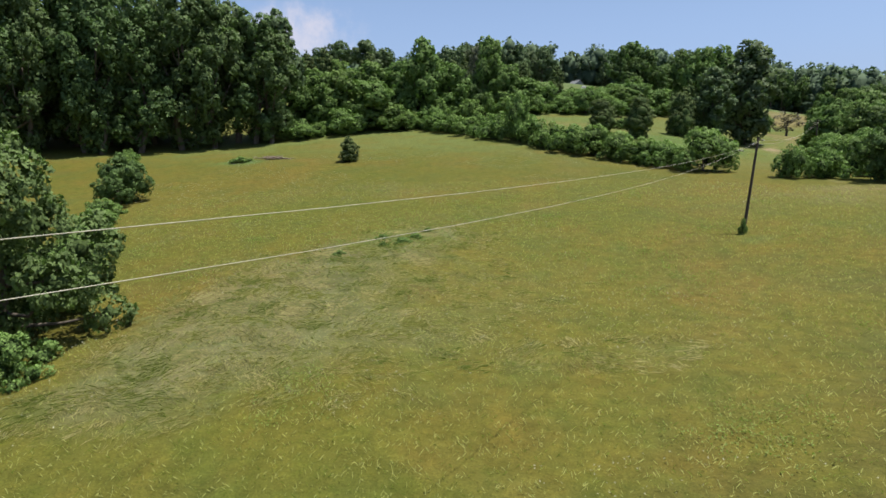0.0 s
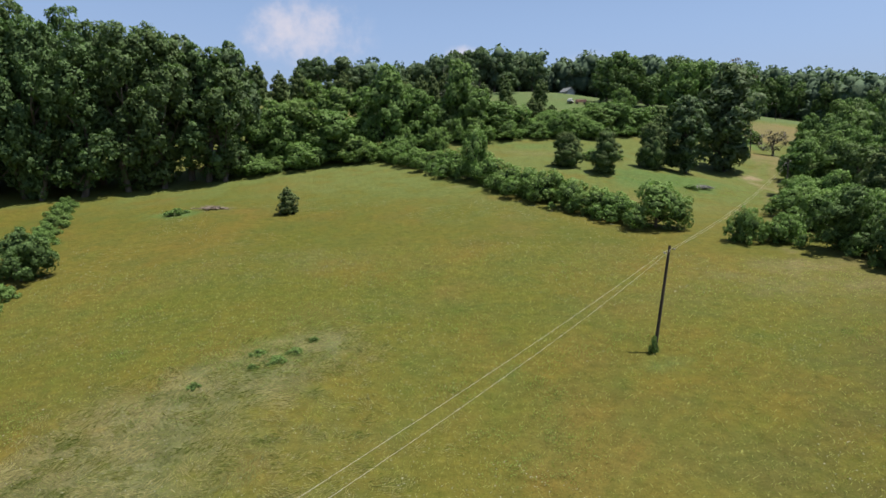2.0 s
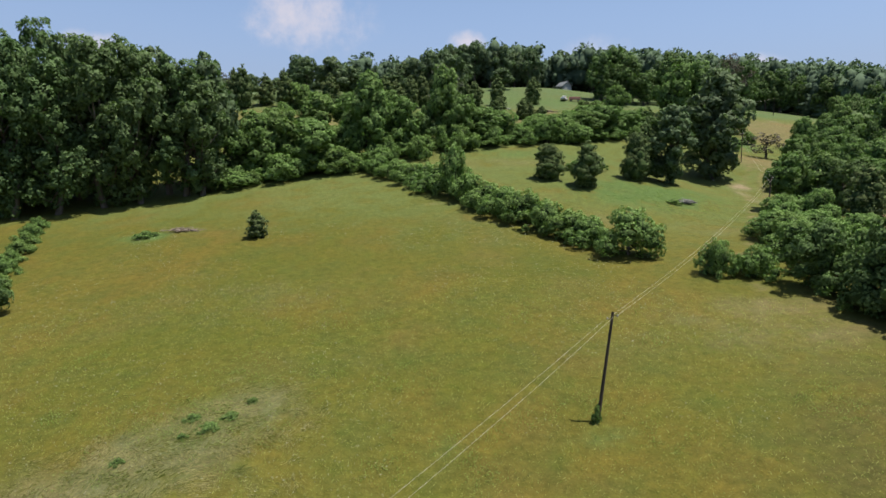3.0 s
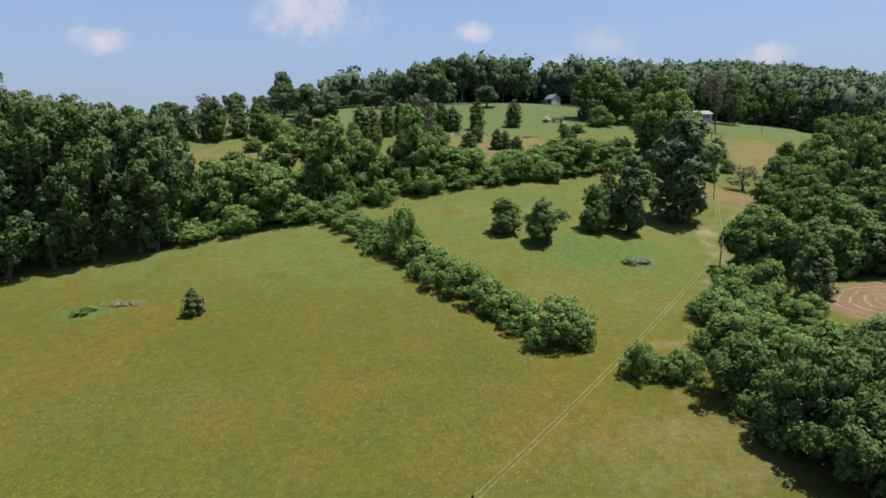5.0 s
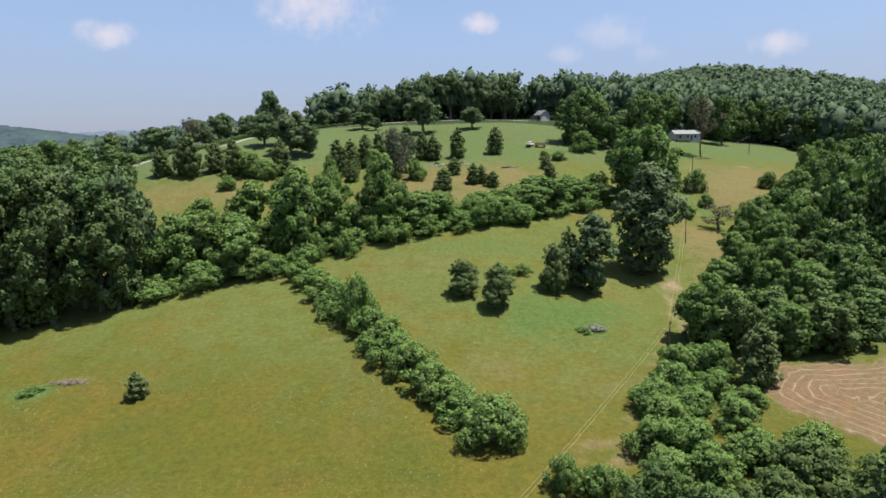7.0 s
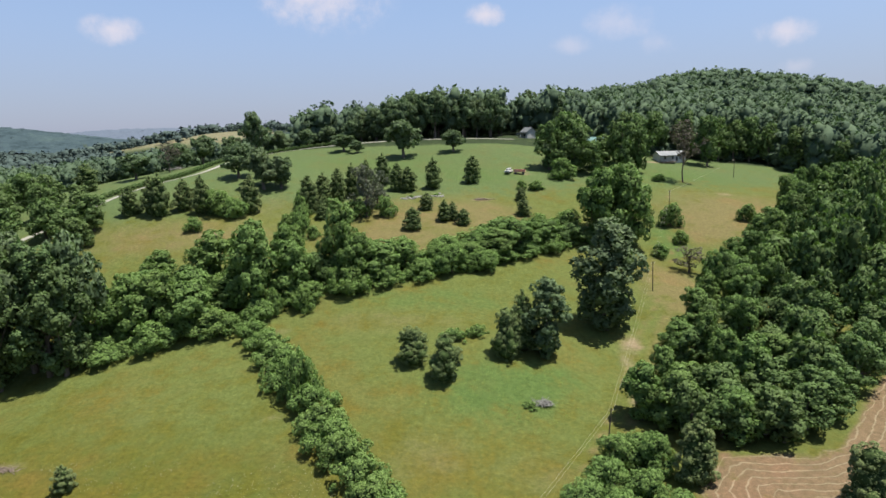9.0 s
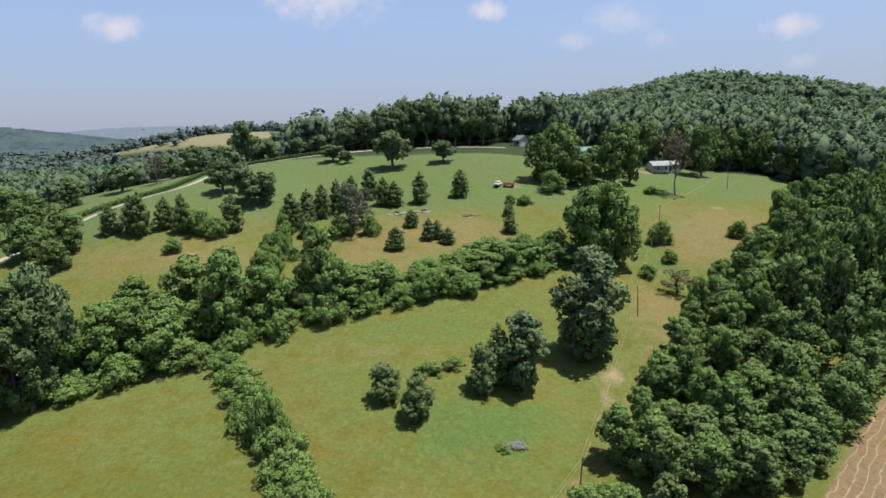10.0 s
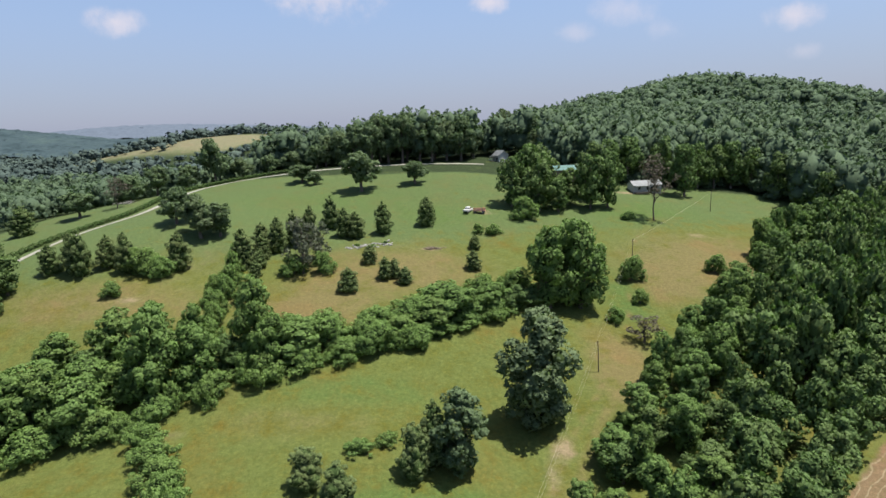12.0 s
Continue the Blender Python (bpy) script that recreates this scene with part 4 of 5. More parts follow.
def far_spots(rng, xs, ys, gap, keep, high, spread):
    """Places of trees over a stretch of land, each (x, y, z, height, width, form, turn)."""
    out = []
    for yy in np.arange(*ys, gap):
        for xx in np.arange(*xs, gap):
            x, y = xx + rng.uniform(-0.42, 0.42) * gap, yy + rng.uniform(-0.42, 0.42) * gap
            if keep(x, y):
                h = rng.uniform(*high)
                out.append((x, y, z_at(x, y) - 1, h, h * rng.uniform(*spread), rng.randrange(6), rng.uniform(0, 6.28)))
    return out


def on_hill(x, y):
    low = 332 if x < 66 else (300 if x < 112 else np.interp(x, [112, 150, 175, 190, 400], [302, 305, 312, 272, 200]))
    yard = 60 < x < 86 and y < 346
    return y > low and not yard and math.hypot(x - 96, y - 293) > 8


def in_valley(x, y):
    if y < np.interp(x, [-420, -150, -112, -70, -20], [215, 236, 290, 318, 332]) or np.min(np.hypot(DRIVE[:, 0] - x, DRIVE[:, 1] - y)) < 9:
        return False
    return y < 575


def beyond(x, y):
    clump = math.hypot(x + 305, y - 722) < 18 or math.hypot(x + 350, y - 715) < 10
    off_hay = float(within(HAY, np.array([x]), np.array([y]))[0])
    return -0.95 * y < x < 0.02 * y + 60 and (clump or off_hay < (-60 if y < 730 else -8))


def below_hay(x, y):
    off_hay = float(within(HAY, np.array([x]), np.array([y]))[0])
    return -62 < off_hay < -6 and y < 730


rng = random.Random(31)
forms = [far_form(90 + i, 170, 0.062, 9, 0.12, 0.56) for i in range(6)]
spots = far_spots(rng, (-45, 430), (262, 365), 9.8, on_hill, (20, 28), (0.46, 0.66)) + far_spots(rng, (-45, 430), (365, 425), 10.4, on_hill, (15, 20), (0.6, 0.85))
for x in np.arange(104, 184, 3.4):   # scrub that closes the foot of the wood
    y, h = float(np.interp(x, [104, 112, 150, 175, 190], [298, 299, 302, 309, 270])) + rng.uniform(-2.5, 1.5), rng.uniform(4.5, 9)
    spots.append((x, y, z_at(x, y) - 1, h, h * rng.uniform(0.8, 1.2), rng.randrange(6), rng.uniform(0, 6.28)))
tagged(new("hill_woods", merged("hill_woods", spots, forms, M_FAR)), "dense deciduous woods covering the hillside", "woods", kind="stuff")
spots = far_spots(rng, (20, 500), (425, 690), 12.4, lambda x, y: x > 0.12 * y - 20, (12.5, 19), (0.7, 1.15))
forms = [far_form(110 + i, 84, 0.105, 7) for i in range(6)]
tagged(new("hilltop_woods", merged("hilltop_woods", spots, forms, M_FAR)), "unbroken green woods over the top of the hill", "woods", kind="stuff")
forms = [far_form(130 + i, 96, 0.115, 6) for i in range(6)]
spots = far_spots(rng, (-420, -20), (215, 575), 12.0, in_valley, (9, 16), (0.75, 1.1))
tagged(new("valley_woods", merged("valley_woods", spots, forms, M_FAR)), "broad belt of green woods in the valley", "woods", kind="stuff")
forms = [far_form(150 + i, 15, 0.24, 2, 0.4) for i in range(6)]
spots = far_spots(rng, (-1060, 80), (560, 1080), 15.5, beyond, (10, 17), (1.0, 1.35)) + far_spots(rng, (-480, -120), (600, 730), 13.0, below_hay, (4, 7.5), (1.1, 1.6))
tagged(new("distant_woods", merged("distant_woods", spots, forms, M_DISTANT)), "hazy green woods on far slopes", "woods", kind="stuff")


def canopy(name, xs, ys, rough, high, mat, label):
    """A closed forest canopy over far slopes, uneven from crown to crown."""
    cr = np.random.default_rng(len(name))
    u, v = np.meshgrid(xs, ys)
    x, y = u * v, v.copy()
    x += cr.uniform(-0.4, 0.4, u.shape) * (xs[1] - xs[0]) * v
    y += cr.uniform(-0.4, 0.4, u.shape) * np.gradient(ys)[:, None]
    z = land(x, y) + high + rough * cr.normal(size=u.shape)
    ny_, nx_ = u.shape
    g = np.arange(nx_ * ny_).reshape(ny_, nx_)
    q = np.stack([g[:-1, :-1], g[:-1, 1:], g[1:, 1:], g[1:, :-1]], -1).reshape(-1, 4)
    f = np.concatenate([q[:, [0, 1, 2]], q[:, [0, 2, 3]]])
    tagged(new(name, mesh_of(name, np.stack([x, y, z], -1).reshape(-1, 3), f, mat, True)), label, "woods", kind="stuff")


canopy("ridge_woods", np.linspace(-1.0, 0.3, 260), 1050 * 1.0085 ** np.arange(84), 1.2, 11, M_RIDGE, "blue-green woods on distant low ridges, haze painted in")
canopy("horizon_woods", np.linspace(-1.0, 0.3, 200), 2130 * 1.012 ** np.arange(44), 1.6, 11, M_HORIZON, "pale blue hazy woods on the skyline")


def part(name, bm, mat, parent=None, label=""):
    """Links a bmesh as one mesh object under a thing or a part."""
    d = bpy.data.meshes.new(name)
    bm.to_mesh(d)
    bm.free()
    d.materials.append(mat)
    o = new(name, d)
    if parent:
        o.parent = parent
    return tagged(o, label)


def tube_mesh(name, points, r, mat, sides=6):
    v, f = limb(points, [r] * len(points) if isinstance(r, (int, float)) else r, sides)
    return mesh_of(name, v, f, mat, True)


# ---- power line ----
def power_pole(foot, top, label):
    ob = tagged(new("utility_pole"), label, "pole", "power line poles")
    ob.location = foot
    v = Vector(top) - Vector(foot)
    o = new("shaft", tube_mesh("shaft", [tuple(v * s) for s in (-0.03, 0.3, 0.65, 1.0)], [0.125, 0.115, 0.1, 0.085], M_POLE, 10))
    o.parent = ob
    for side, low in ((-1, 0.52), (1, 0.22)):
        q = v + Vector((0, 0, -low))
        arm = new("bracket", tube_mesh("bracket", [tuple(q), tuple(q + Vector((side * 0.15, -side * 0.09, 0))), tuple(q + Vector((side * 0.3, -side * 0.18, 0)))], 0.03, M_POLE, 6))
        arm.parent = ob
        q = q + Vector((side * 0.28, -side * 0.17, 0))
        k = new("insulator", tube_mesh("insulator", [tuple(q + Vector((0, 0, -0.06))), tuple(q), tuple(q + Vector((0, 0, 0.08)))], [0.04, 0.07, 0.04], M_GLASSY, 8))
        k.parent = arm
    return Vector(top)


def cable(a, b, sag, label, r=0.007):
    pts = [tuple(Vector(a).lerp(Vector(b), s) - Vector((0, 0, 4 * sag * s * (1 - s)))) for s in np.linspace(0, 1, 25)]
    tagged(new("power_cable", tube_mesh("power_cable", pts, r, M_WIRE, 5)), label, "cable", "power line cables")


tops = [power_pole((-38.5, -43, z_at(-38.5, -43)), (-38.5, -43, 11.2), "dark wooden utility pole at the meadow's edge"),
        power_pole((23.7, 47.0, z_at(23.7, 47.0)), (24.5, 47.4, 13.6), "leaning dark wooden utility pole with vines at its foot"),
        power_pole((62.6, 102.3, z_at(62.6, 102.3)), (63.2, 103.3, 21.0), "dark wooden utility pole beside the wood"),
        power_pole((85.9, 162.0, z_at(85.9, 162.0)), (85.6, 161.8, 30.3), "weathered utility pole beside the lane"),
        power_pole((105.4, 213.9, z_at(105.4, 213.9)), (105.4, 213.9, 42.2), "weathered utility pole behind a bush"),
        power_pole((147, 267, z_at(147, 267)), (147, 267, 49.3), "grey utility pole on the lawn")]
cable((23.97, 47.6, 12.95), (-38.0, -43.3, 9.57), 2.1, "thin pale power cable strung between wooden poles")
cable((24.54, 47.2, 13.36), (-39.7, -42.1, 11.4), 3.9, "thin pale power cable strung between wooden poles")
for a, b, sag in zip(tops[1:-1], tops[2:], (1.0, 0.9, 0.6, 0.5)):
    for side, low in ((-0.3, 0.5), (0.25, 0.2)):
        shift = Vector((side, -side * 0.6, -low))
        cable(a + shift, b + shift, sag, "thin pale power cable strung between wooden poles", 0.009)

# ---- drive ----
M_GRAVEL = surface("gravel", (0.27, 0.26, 0.22), (0.34, 0.33, 0.28), 0.8, 0.9, 0.0, 0.4)
M_WHITE = surface("white_paint", (0.5, 0.5, 0.48), (0.6, 0.6, 0.58), 1.5, 0.6, 0.0, 0.05)
M_METAL = surface("metal_roof", (0.16, 0.175, 0.18), (0.22, 0.23, 0.24), 0.8, 0.6, 0.15, 0.1)
M_GREEN_ROOF = surface("green_roof", (0.075, 0.165, 0.15), (0.095, 0.2, 0.18), 0.8, 0.75, 0.0, 0.1)
M_PANE = surface("window_glass", (0.02, 0.025, 0.03), (0.03, 0.035, 0.04), 2.0, 0.08)
M_BRICK = surface("brick", (0.3, 0.13, 0.09), (0.38, 0.18, 0.12), 4.0, 0.85)
M_RUST = surface("red_paint", (0.6, 0.26, 0.19), (0.7, 0.36, 0.28), 2.0, 0.6)
M_RUBBER = surface("rubber", (0.02, 0.02, 0.02), (0.03, 0.03, 0.03), 5.0, 0.8)
M_STONE = surface("pale_stone", (0.2, 0.2, 0.18), (0.32, 0.315, 0.29), 2.0, 0.85)
M_TWIG = surface("dead_twigs", (0.19, 0.185, 0.165), (0.27, 0.265, 0.24), 3.0, 0.9)
M_TIMBER = surface("old_timber", (0.17, 0.13, 0.1), (0.25, 0.2, 0.155), 3.0, 0.9)


def strip(name, line, half, mat, lift):
    """A track of even width laid on the land."""
    line = bend([tuple(p) for p in line], 4)
    d = np.gradient(line, axis=0)
    side = unit(np.stack([d[:, 1], -d[:, 0]], 1))
    cols = [line + side * half * k for k in (-1, -0.33, 0.33, 1)]
    v = np.concatenate([np.stack([c[:, 0], c[:, 1], land(c[:, 0], c[:, 1]) + lift], 1) for c in cols])
    n = len(line)
    f = np.concatenate([np.stack([np.arange(n - 1) + k * n, np.arange(1, n) + k * n, np.arange(1, n) + (k + 1) * n, np.arange(n - 1) + (k + 1) * n], 1) for k in range(3)])
    return new(name, mesh_of(name, v, f, mat, True))


tagged(strip("road", DRIVE, 1.3, M_GRAVEL, 0.1), "pale gravel drive curving over the hill", "road", kind="structure")

# clipped hedge beside the drive
KINDS["clipped", 0] = plant_kind(95, 1.5, [(k * 0.75 - 1.5, 0.1 * (-1) ** k, 0.7, 0.75, 0.75) for k in range(5)], 0.3, 420, M_COPSE, 0.06, 3, 0.1, knobs=9)
SIZE["clipped"] = (1.5, 4.5)
off = np.gradient(DRIVE, axis=0)
verge = DRIVE + unit(np.stack([-off[:, 1], off[:, 0]], 1)) * 5.5
for k in range(10, len(verge) - 22):
    (x, y), way = verge[k], verge[k + 1] - verge[k]
    o = grow("clipped", x, y, 1.6, float(np.hypot(*way)) * 1.35, "drive_hedge", "low clipped dark green hedge beside the drive", "hedge", "hedge beside the drive")
    s = o.scale.copy()
    o.matrix_world = pose(x, y, z_at(x, y) - 0.1, 0, 0, math.degrees(math.atan2(way[1], way[0]))) @ Matrix.Diagonal((s[0], 1.3, s[2], 1))
for x, y, h, w in ((-62, 313, 22, 14), (-74, 308, 12, 12), (-52, 320, 11, 11), (-40, 324, 10, 10), (-84, 300, 14, 12), (-90, 288, 12, 12), (-30, 327, 10, 10), (-18, 329, 12, 11)):
    grow("oak", x, y, h, w, "drive_tree", "leafy tree behind the drive hedge", "tree", "trees behind the drive")
for x, y, h, w in ((-14, 331, 16, 12), (-6, 329, 17, 13), (2, 330, 20, 14), (-1, 338, 21, 14), (9, 328, 20, 13), (12, 337, 24, 15), (17, 330, 23, 14), (24, 328, 24, 14), (25, 338, 24, 15), (32, 331, 21, 14), (38, 329, 22, 14), (39, 339, 24, 14), (45, 333, 20, 13), (52, 331, 22, 13), (52, 341, 23, 14)):
    grow("oak", x, y, h, w, "crest_tree", "tall green tree on the crest of the hill", "tree", "trees on the crest")
for x, y, h, w in ((57, 352, 21, 13), (74, 357, 24, 15), (88, 348, 22, 14), (87, 335, 16, 9), (58, 343, 11, 8)):
    grow("oak", x, y, h, w, "house_tree", "leafy tree close round a farmhouse", "tree", "trees round the farmhouse")


# ---- buildings ----
def block(w, d, h, x=0.0, y=0.0, z=0.0, bevel=0.02):
    """A box standing on z, with softened edges."""
    bm = bmesh.new()
    bmesh.ops.create_cube(bm, size=1.0, matrix=Matrix.Translation((x, y, z + h / 2)) @ Matrix.Diagonal((w, d, h, 1)))
    if bevel:
        bmesh.ops.bevel(bm, geom=list(bm.edges), offset=bevel, segments=1, affect="EDGES")
    return bm


def gable_roof(w, d, z, rise, over=0.4, thick=0.15):
    """Two sloping slabs that meet at a ridge along x."""
    bm = bmesh.new()
    for s in (-1, 1):
        y0, z0 = s * (d / 2 + over), z - over * rise / (d / 2)
        a = [(-w / 2 - over, y0, z0), (w / 2 + over, y0, z0), (w / 2 + over, 0, z + rise), (-w / 2 - over, 0, z + rise)]
        lo = [bm.verts.new(p) for p in a]
        hi = [bm.verts.new((p[0], p[1], p[2] + thick)) for p in a]
        for q in ((lo[3], lo[2], lo[1], lo[0]), (hi[0], hi[1], hi[2], hi[3])) + tuple((lo[i], lo[(i + 1) % 4], hi[(i + 1) % 4], hi[i]) for i in range(4)):
            bm.faces.new(q)
    bmesh.ops.recalc_face_normals(bm, faces=list(bm.faces))
    return bm


def gable_wall(w, d, h, rise):
    """House walls with pointed gable ends along x."""
    bm = bmesh.new()
    ring = [(-w / 2, -d / 2), (w / 2, -d / 2), (w / 2, d / 2), (-w / 2, d / 2)]
    lo = [bm.verts.new((x, y, -0.8)) for x, y in ring]
    hi = [bm.verts.new((x, y, h)) for x, y in ring]
    ea, eb = bm.verts.new((-w / 2, 0, h + rise)), bm.verts.new((w / 2, 0, h + rise))
    for i in (0, 2):
        bm.faces.new((lo[i], lo[i + 1], hi[i + 1], hi[i]))
    bm.faces.new((lo[1], lo[2], hi[2], eb, hi[1]))
    bm.faces.new((lo[3], lo[0], hi[0], ea, hi[3]))
    bm.faces.new((hi[0], hi[1], eb, ea)), bm.faces.new((hi[2], hi[3], ea, eb)), bm.faces.new(lo[::-1])
    bmesh.ops.recalc_face_normals(bm, faces=list(bm.faces))
    return bm


def window_in(parent, x, y, z, w, h, side=-1):
    win = part("window", block(w, 0.08, h, x, y + side * 0.03, z), M_PANE, parent, "dark window")
    part("window_frame", block(w + 0.2, 0.06, 0.1, x, y + side * 0.06, z - 0.1, 0.01), M_WHITE, win)
    part("window_frame", block(w + 0.2, 0.06, 0.1, x, y + side * 0.06, z + h, 0.01), M_WHITE, win)
    part("glazing_bar", block(0.06, 0.05, h, x, y + side * 0.08, z, 0.01), M_WHITE, win)


def house(x, y, turn, w, d, h, rise, roof_mat, label, porch=True, chimney=False):
    ob = tagged(new("house"), label, "house")
    ob.matrix_world = pose(x, y, z_at(x, y), 0, 0, turn)
    part("wall", gable_wall(w, d, h, rise), M_WHITE, ob)
    part("roof", gable_roof(w, d, h, rise), roof_mat, ob, "pale metal roof" if roof_mat is M_METAL else "green metal roof")
    for k in range(-1, 2):
        window_in(ob, k * w * 0.3, -d / 2, 0.9, 0.9, 1.3)
    part("door", block(0.95, 0.08, 2.05, w * 0.15, -d / 2 - 0.03, 0.0), M_PANE, ob)
    if porch:
        part("porch_roof", block(w * 0.55, 2.2, 0.14, -w * 0.22, -d / 2 - 1.1, 2.5), roof_mat, ob)
        for k in range(4):
            part("porch_post", block(0.14, 0.14, 2.5, -w * 0.46 + k * w * 0.16, -d / 2 - 2.05, 0.0, 0.015), M_WHITE, ob)
        part("porch_floor", block(w * 0.55, 2.2, 0.5, -w * 0.22, -d / 2 - 1.1, -0.45), M_TIMBER, ob)
    if chimney:
        part("chimney", block(0.9, 0.7, h + rise + 1.0, w / 2 + 0.36, 0.3, -0.5), M_BRICK, ob, "red brick chimney")
    return ob


house(127.8, 287.5, 10, 11.5, 6.5, 2.7, 1.5, M_METAL, "small white farmhouse with a pale metal roof and porch")
house(71.2, 334, -62, 6.2, 5.2, 3.0, 2.1, M_METAL, "white gabled farmhouse with a porch on the crest")
barn = tagged(new("barn"), "barn with a green metal roof among trees", "barn")
barn.matrix_world = pose(96, 294, z_at(96, 294), 0, 0, 8)
part("wall", gable_wall(8.5, 6.5, 5.2, 1.6), M_TIMBER, barn)
part("roof", gable_roof(8.5, 6.5, 5.2, 1.6), M_GREEN_ROOF, barn, "green metal roof")
part("door", block(2.6, 0.1, 2.8, 0, -3.3, 0.0), M_TIMBER, barn)


# ---- parked farm vehicles ----
def wheel(parent, x, y, r, w=0.24):
    bm = bmesh.new()
    bmesh.ops.create_cone(bm, cap_ends=True, segments=14, radius1=r, radius2=r, depth=w, matrix=pose(x, y, r, 90, 0, 0))
    bmesh.ops.bevel(bm, geom=[e for e in bm.edges if e.calc_face_angle(0) > 1], offset=0.04, segments=1, affect="EDGES")
    tyre = part("tyre", bm, M_RUBBER, parent)
    bm = bmesh.new()
    bmesh.ops.create_cone(bm, cap_ends=True, segments=12, radius1=r * 0.55, radius2=r * 0.55, depth=w + 0.02, matrix=pose(x, y, r, 90, 0, 0))
    part("rim", bm, M_METAL, tyre)


truck = tagged(new("pickup_truck"), "white pickup truck parked in the pasture", "truck")
truck.matrix_world = pose(56.6, 249.2, z_at(56.6, 249.2) - 0.02, 0, 0, 68)
part("body", block(5.0, 1.8, 0.65, 0, 0, 0.5, 0.1), M_WHITE, truck)
part("cab", block(1.9, 1.65, 0.75, 0.2, 0, 1.14, 0.16), M_WHITE, truck)
part("windscreen", block(0.05, 1.4, 0.5, 1.16, 0, 1.25, 0.01), M_PANE, truck)
part("side_window", block(1.4, 0.04, 0.42, 0.2, -0.83, 1.3, 0.01), M_PANE, truck)
part("side_window", block(1.4, 0.04, 0.42, 0.2, 0.83, 1.3, 0.01), M_PANE, truck)
for wx in (-1.6, 1.6):
    for wy in (-0.85, 0.85):
        wheel(truck, wx, wy, 0.38)
wagon = tagged(new("farm_wagon"), "faded red farm wagon with timber sides", "wagon")
wagon.matrix_world = pose(60.6, 248.6, z_at(60.6, 248.6) - 0.02, 0, 0, -8)
part("bed", block(4.2, 2.0, 0.25, 0, 0, 0.75, 0.03), M_RUST, wagon)
for wy in (-0.98, 0.98):
    for k in range(3):
        part("side_board", block(4.2, 0.06, 0.22, 0, wy, 1.0 + k * 0.26, 0.01), M_RUST, wagon)
part("drawbar", block(1.6, 0.12, 0.12, 2.8, 0, 0.6, 0.02), M_RUST, wagon)
for wx in (-1.4, 1.4):
    for wy in (-0.95, 0.95):
        wheel(wagon, wx, wy, 0.4)

# ---- rubble, dead wood and brush in the fields ----
rng = random.Random(41)


def rock(w, d, h):
    bm = bmesh.new()
    bmesh.ops.create_icosphere(bm, subdivisions=1, radius=0.5)
    for v in bm.verts:
        v.co *= rng.uniform(0.75, 1.15)
        v.co.x, v.co.y, v.co.z = v.co.x * w, v.co.y * d, max(v.co.z, -0.25) * h
    return bm


for k in range(44):
    u = rng.uniform(-1, 1)
    x, y = 26.5 + 6.8 * u, 219.5 + 1.6 * u + rng.gauss(0, 1.3)
    o = part("rubble_stone", rock(rng.uniform(0.7, 2.3), rng.uniform(0.5, 1.2), rng.uniform(0.25, 0.7)), M_STONE)
    o.matrix_world = pose(x, y, z_at(x, y) + 0.08, 0, 0, rng.uniform(0, 180))
    tagged(o, "pale broken stone lying in a rubble heap", "stone", "stones of the rubble heap")


def stick_heap(name, x, y, rx, ry, n, mat, label, category, high=0.5, thick=0.04, long=1.6):
    """A heap of dead sticks or logs in one mesh."""
    vs, fs, at = [], [], 0
    for k in range(n):
        px, py = rng.gauss(0, rx * 0.5), rng.gauss(0, ry * 0.5)
        a, tilt, ln = rng.uniform(0, 3.14), rng.uniform(-0.2, 0.5), long * rng.uniform(0.5, 1.2)
        z0 = rng.uniform(0, high) * math.exp(-(px / rx) ** 2 - (py / ry) ** 2)
        p = np.array([px, py, z0])
        way = np.array([math.cos(a) * math.cos(tilt), math.sin(a) * math.cos(tilt), math.sin(tilt)]) * ln / 2
        v, f = limb([p - way * (1, 1, 0), p + (0, 0, abs(way[2]) * 0.6 + 0.05), p + way * (1, 1, 1.5)], [thick, thick * 0.8, thick * 0.3], 5)
        vs.append(v), fs.append(f + at)
        at += len(v)
    o = tagged(new(name, mesh_of(name, np.concatenate(vs), np.concatenate(fs), mat, True)), label, category)
    o.location = (x, y, z_at(x, y) + 0.05)


stick_heap("brush_pile", 54.8, 115.2, 1.3, 0.8, 130, M_TWIG, "heap of grey dead branches in the grass", "brush", 0.5, 0.05, 1.8)
stick_heap("dead_wood_heap", -27.8, 99.4, 2.8, 0.6, 90, M_TIMBER, "low heap of weathered dead wood in the meadow", "brush", 0.25, 0.05, 1.5)
stick_heap("dead_wood_heap", 46, 218.3, 3.0, 0.9, 60, M_TIMBER, "low heap of old timber in dry pasture", "brush", 0.3, 0.08, 1.8)
stick_heap("dead_wood_heap", -87.5, 282, 3.2, 1.2, 60, M_TWIG, "pale heap of cut branches beside the drive", "brush", 0.8, 0.1, 2.4)
for x, y in ((22.5, 219.2), (27.5, 218.6), (31, 221.5)):
    grow("mound", x, y, 0.9, 2.6, "weed_clump", "green weeds growing through a rubble heap", "weeds", "weeds in the rubble")
grow("mound", -32.5, 97.5, 1.0, 4.2, "weed_clump", "bright green weeds beside dead wood", "weeds", "weed clumps in the meadow")
for x, y, w in ((-4.9, 49.3, 1.5), (-3.2, 48.0, 2.0), (-2.2, 49.4, 1.7), (-4.6, 46.9, 0.9), (-7.6, 44.2, 1.2), (-1.2, 51.4, 1.1)):
    grow("mound", x, y, 0.5, w, "weed_clump", "dark green weeds among flattened grass", "weeds", "weed clumps in the meadow")
grow("mound", 52.5, 114.5, 0.8, 3.6, "weed_clump", "bright green weeds beside a brush pile", "weeds", "weed clumps in the meadow")
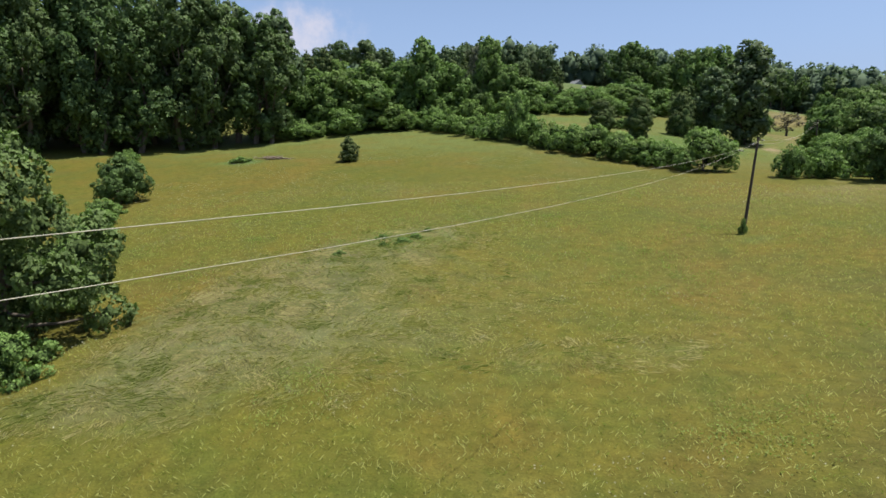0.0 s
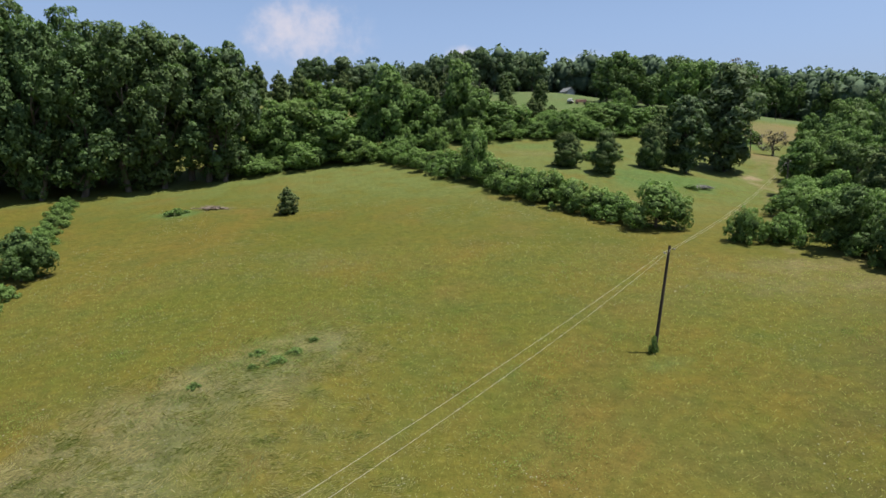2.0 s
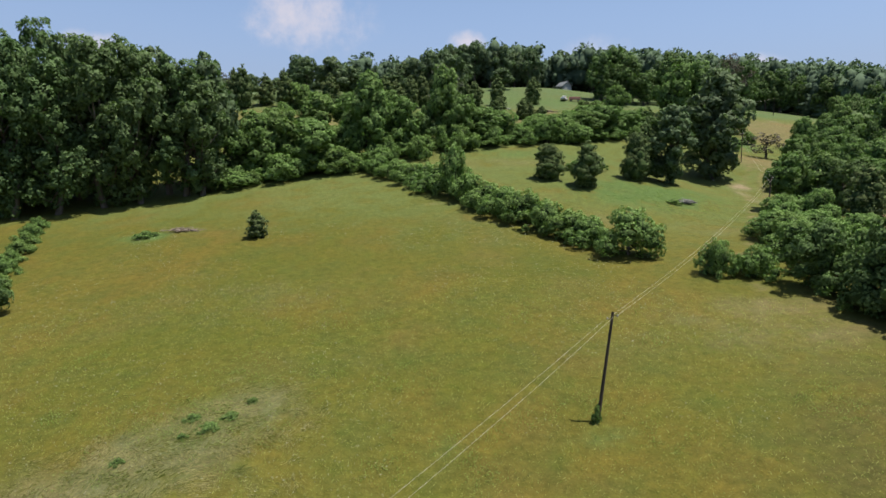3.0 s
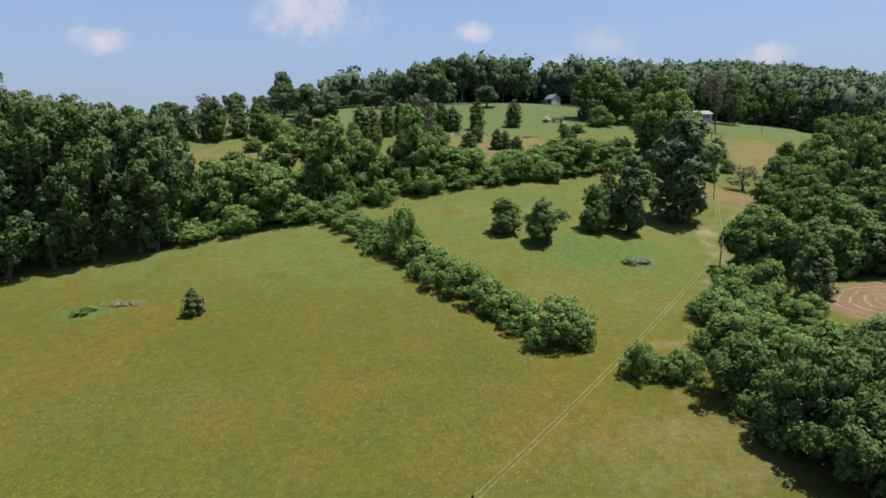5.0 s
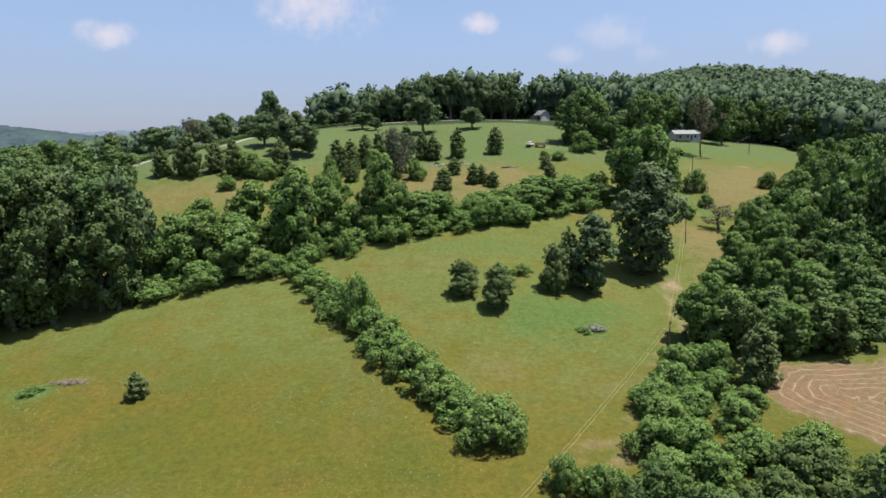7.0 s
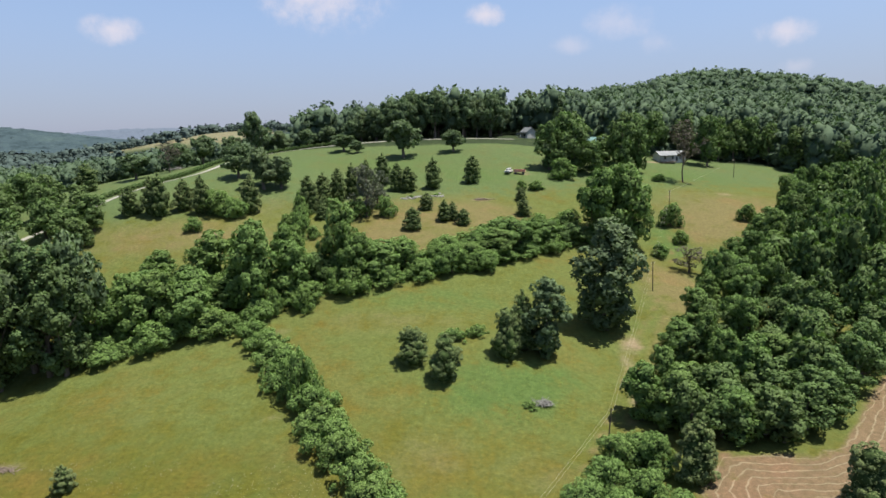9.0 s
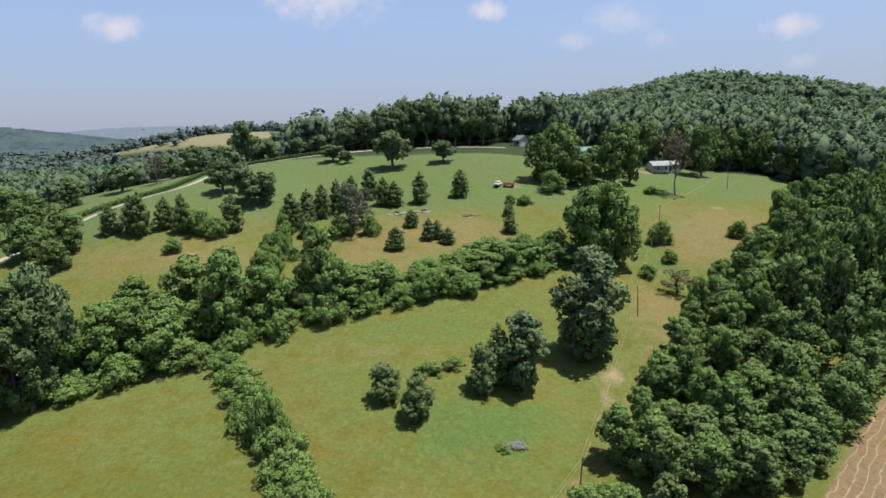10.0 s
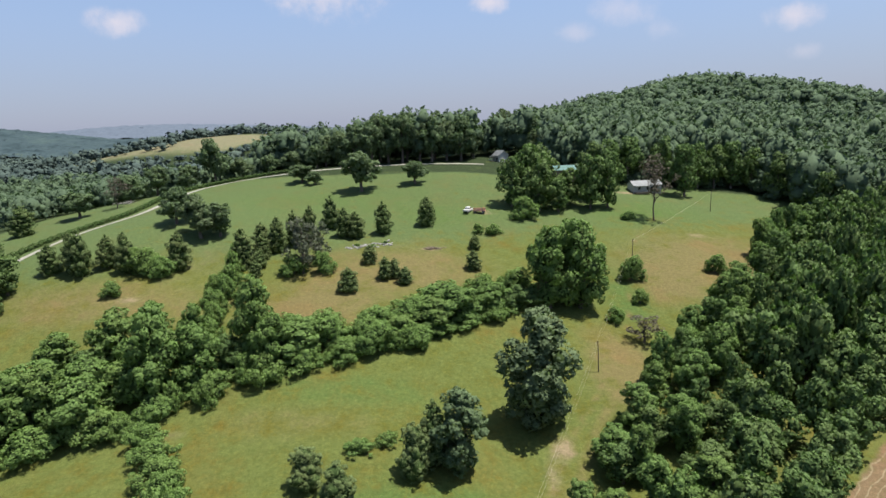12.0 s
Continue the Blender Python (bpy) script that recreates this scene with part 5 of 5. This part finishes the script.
grow("mound", 23.6, 46.9, 1.3, 0.85, "pole_vine", "dark vine clump round the foot of a pole", "vine")

# ---- meadow grass and weeds ----
M_GRASS = foliage("grass_blades", (0.225, 0.25, 0.075), (0.385, 0.39, 0.14), (0.30, 0.30, 0.10), 0.8, 0.3, 0.0, 0.05)
M_STRAW = foliage("straw_blades", (0.2, 0.188, 0.072), (0.40, 0.36, 0.165), (0.30, 0.275, 0.118), 0.85, 0.3, 0.0, 0.05)
M_BENT = foliage("bent_blades", (0.13, 0.15, 0.05), (0.245, 0.255, 0.098), (0.19, 0.195, 0.075), 0.85, 0.3, 0.0, 0.05)
M_WEED = foliage("weed_leaves", (0.16, 0.225, 0.055), (0.27, 0.34, 0.1), (0.215, 0.265, 0.076), 0.7, 0.35, 0.0, 0.05)
M_FLOWER = foliage("pale_flowers", (0.3, 0.3, 0.2), (0.42, 0.42, 0.33), (0.36, 0.36, 0.25), 0.8, 0.2, 0.0, 0.05)
gr = np.random.default_rng(77)


def blades(name, x, y, high, wide, lean, mat, label, way=None, category="grass", arch=0.12, lying=False):
    """Single bent blades, one at each x, y."""
    n = len(x)
    a = gr.uniform(0, 6.283, n) if way is None else way + gr.normal(0, 0.28, n)
    h, b = high * gr.uniform(0.6, 1.3, n), gr.uniform(0, 6.283, n) if way is None else a - 1.57 + gr.normal(0, 0.3, n)
    tip = np.stack([np.cos(a) * lean * h, np.sin(a) * lean * h, h * np.sqrt(np.maximum(1 - lean * lean, 0.0025))], 1)
    side = np.stack([np.cos(b), np.sin(b), np.zeros(n)], 1) * (wide * gr.uniform(0.6, 1.3, n))[:, None]
    p = np.stack([x, y, land(x, y) - 0.01], 1)
    v = np.stack([p - side, p + side, p + tip * 0.6 + side * 0.7 + np.stack([np.zeros(n), np.zeros(n), h * arch], 1), p + tip], 1).reshape(-1, 3)
    if lying:
        v[:, 2] = land(v[:, 0], v[:, 1]) + np.repeat(gr.uniform(0.01, 0.09, n), 4) + np.tile([0.0, 0.0, 0.05, 0.015], n) * np.repeat(gr.random(n) < 0.35, 4)
    f = np.arange(4 * n).reshape(n, 4)
    f = np.concatenate([f[:, [0, 1, 2]], f[:, [0, 2, 3]]])
    over = np.cross(v[f[:, 1]] - v[f[:, 0]], v[f[:, 2]] - v[f[:, 0]])[:, 2] < 0
    f[over] = f[over][:, ::-1]
    tagged(new(name, mesh_of(name, v, f, mat, True, np.repeat(unit(0.35 * tip / h[:, None] + (0, 0, 1)), 4, 0))), label, category, kind="stuff")


def meadow_spots(n, reach):
    """Places over the near meadow, closer together towards the start of the path."""
    r, a = reach * gr.random(n) ** 0.62, gr.uniform(-0.98, 0.95, n)
    x, y = 4 + r * np.sin(a), -2 + r * np.cos(a)
    ok = (y > 9) & (x > -46 + 0.1 * y) & (x < 46 + 0.02 * y) & (y < 100) & ~((x > 40) & (y > 68))
    return x[ok], y[ok]


def clumped(x, y, scale, cut):
    k = np.array([noise.noise((a * scale, b * scale, 3.7)) for a, b in zip(x, y)])
    return k > cut


def tufts(x, y, each, spread):
    """Several blades round every place."""
    n = len(x)
    return np.repeat(x, each) + gr.normal(0, spread, n * each), np.repeat(y, each) + gr.normal(0, spread, n * each)


x, y = meadow_spots(70000, 80)
blades("meadow_grass", x, y, 0.2, 0.012, 0.75, M_GRASS, "uneven knee-high meadow grass")
x, y = meadow_spots(12000, 62)
k = lodged(x, y) > gr.random(len(x)) * 0.8 + 0.1
swirl = np.array([noise.noise((a * 0.3, b * 0.3, 9.1)) for a, b in zip(x, y)]) * 6.0
x, y, swirl = x[k], y[k], swirl[k]
green = np.array([noise.noise((a * 0.45, b * 0.45, 2.3)) for a, b in zip(x, y)]) + gr.normal(0, 0.15, len(x)) > 0.2
for k, mat, label in ((~green, M_STRAW, "pale straw-coloured grass flattened by wind"), (green, M_BENT, "bent green grass among flattened straw")):
    bx, by = tufts(x[k], y[k], 34, 0.36)
    blades("lodged_grass", bx, by, 0.55, 0.008, 1.0, mat, label, np.repeat(swirl[k], 34), lying=True)
x, y = meadow_spots(8200, 75)
k = clumped(x, y, 0.16, 0.42) | (bell(x, y, 24, 25, 5, 3) + bell(x, y, -1, 55, 8, 2.2) + bell(x, y, -6, 50, 7, 2) + bell(x, y, 13, 46, 3, 2) > gr.random(len(x)) + 0.1)
x, y = x[k], y[k]
lx, ly = np.concatenate([gr.normal(47, 8, 420), gr.normal(-3.5, 2.6, 220), gr.normal(10, 1.5, 34)]), np.concatenate([gr.normal(117, 5, 420), gr.normal(48.5, 2.0, 220), gr.normal(18.6, 1.0, 34)])
x, y = tufts(np.concatenate([x, lx]), np.concatenate([y, ly]), 16, 0.3)
p = np.stack([x, y, land(x, y) + gr.uniform(0.02, 0.4, len(x)) ** 1.3], 1)
v, f, k = cards(gr, p, unit(gr.normal(size=p.shape) * 0.6 + (0, 0, 1)), 0.07)
tagged(new("weeds", mesh_of("weeds", v, f, M_WEED, True, unit(k + (0, 0, 0.6)))), "scattered leafy green weeds in the meadow", "weeds", kind="stuff")
x, y = meadow_spots(26000, 112)
k = clumped(x, y, 0.09, 0.0)
x, y = x[k], y[k]
p = np.stack([x, y, land(x, y) + gr.uniform(0.15, 0.35, len(x))], 1)
v, f, k = cards(gr, p, unit(gr.normal(size=p.shape) * 0.4 + (0, 0, 1)), np.repeat(0.04 + 0.0007 * np.hypot(x, y), 2))
tagged(new("wildflowers", mesh_of("wildflowers", v, f, M_FLOWER, True, unit(k + (0, 0, 0.6)))), "small pale wildflower heads over the meadow", "flowers", kind="stuff")
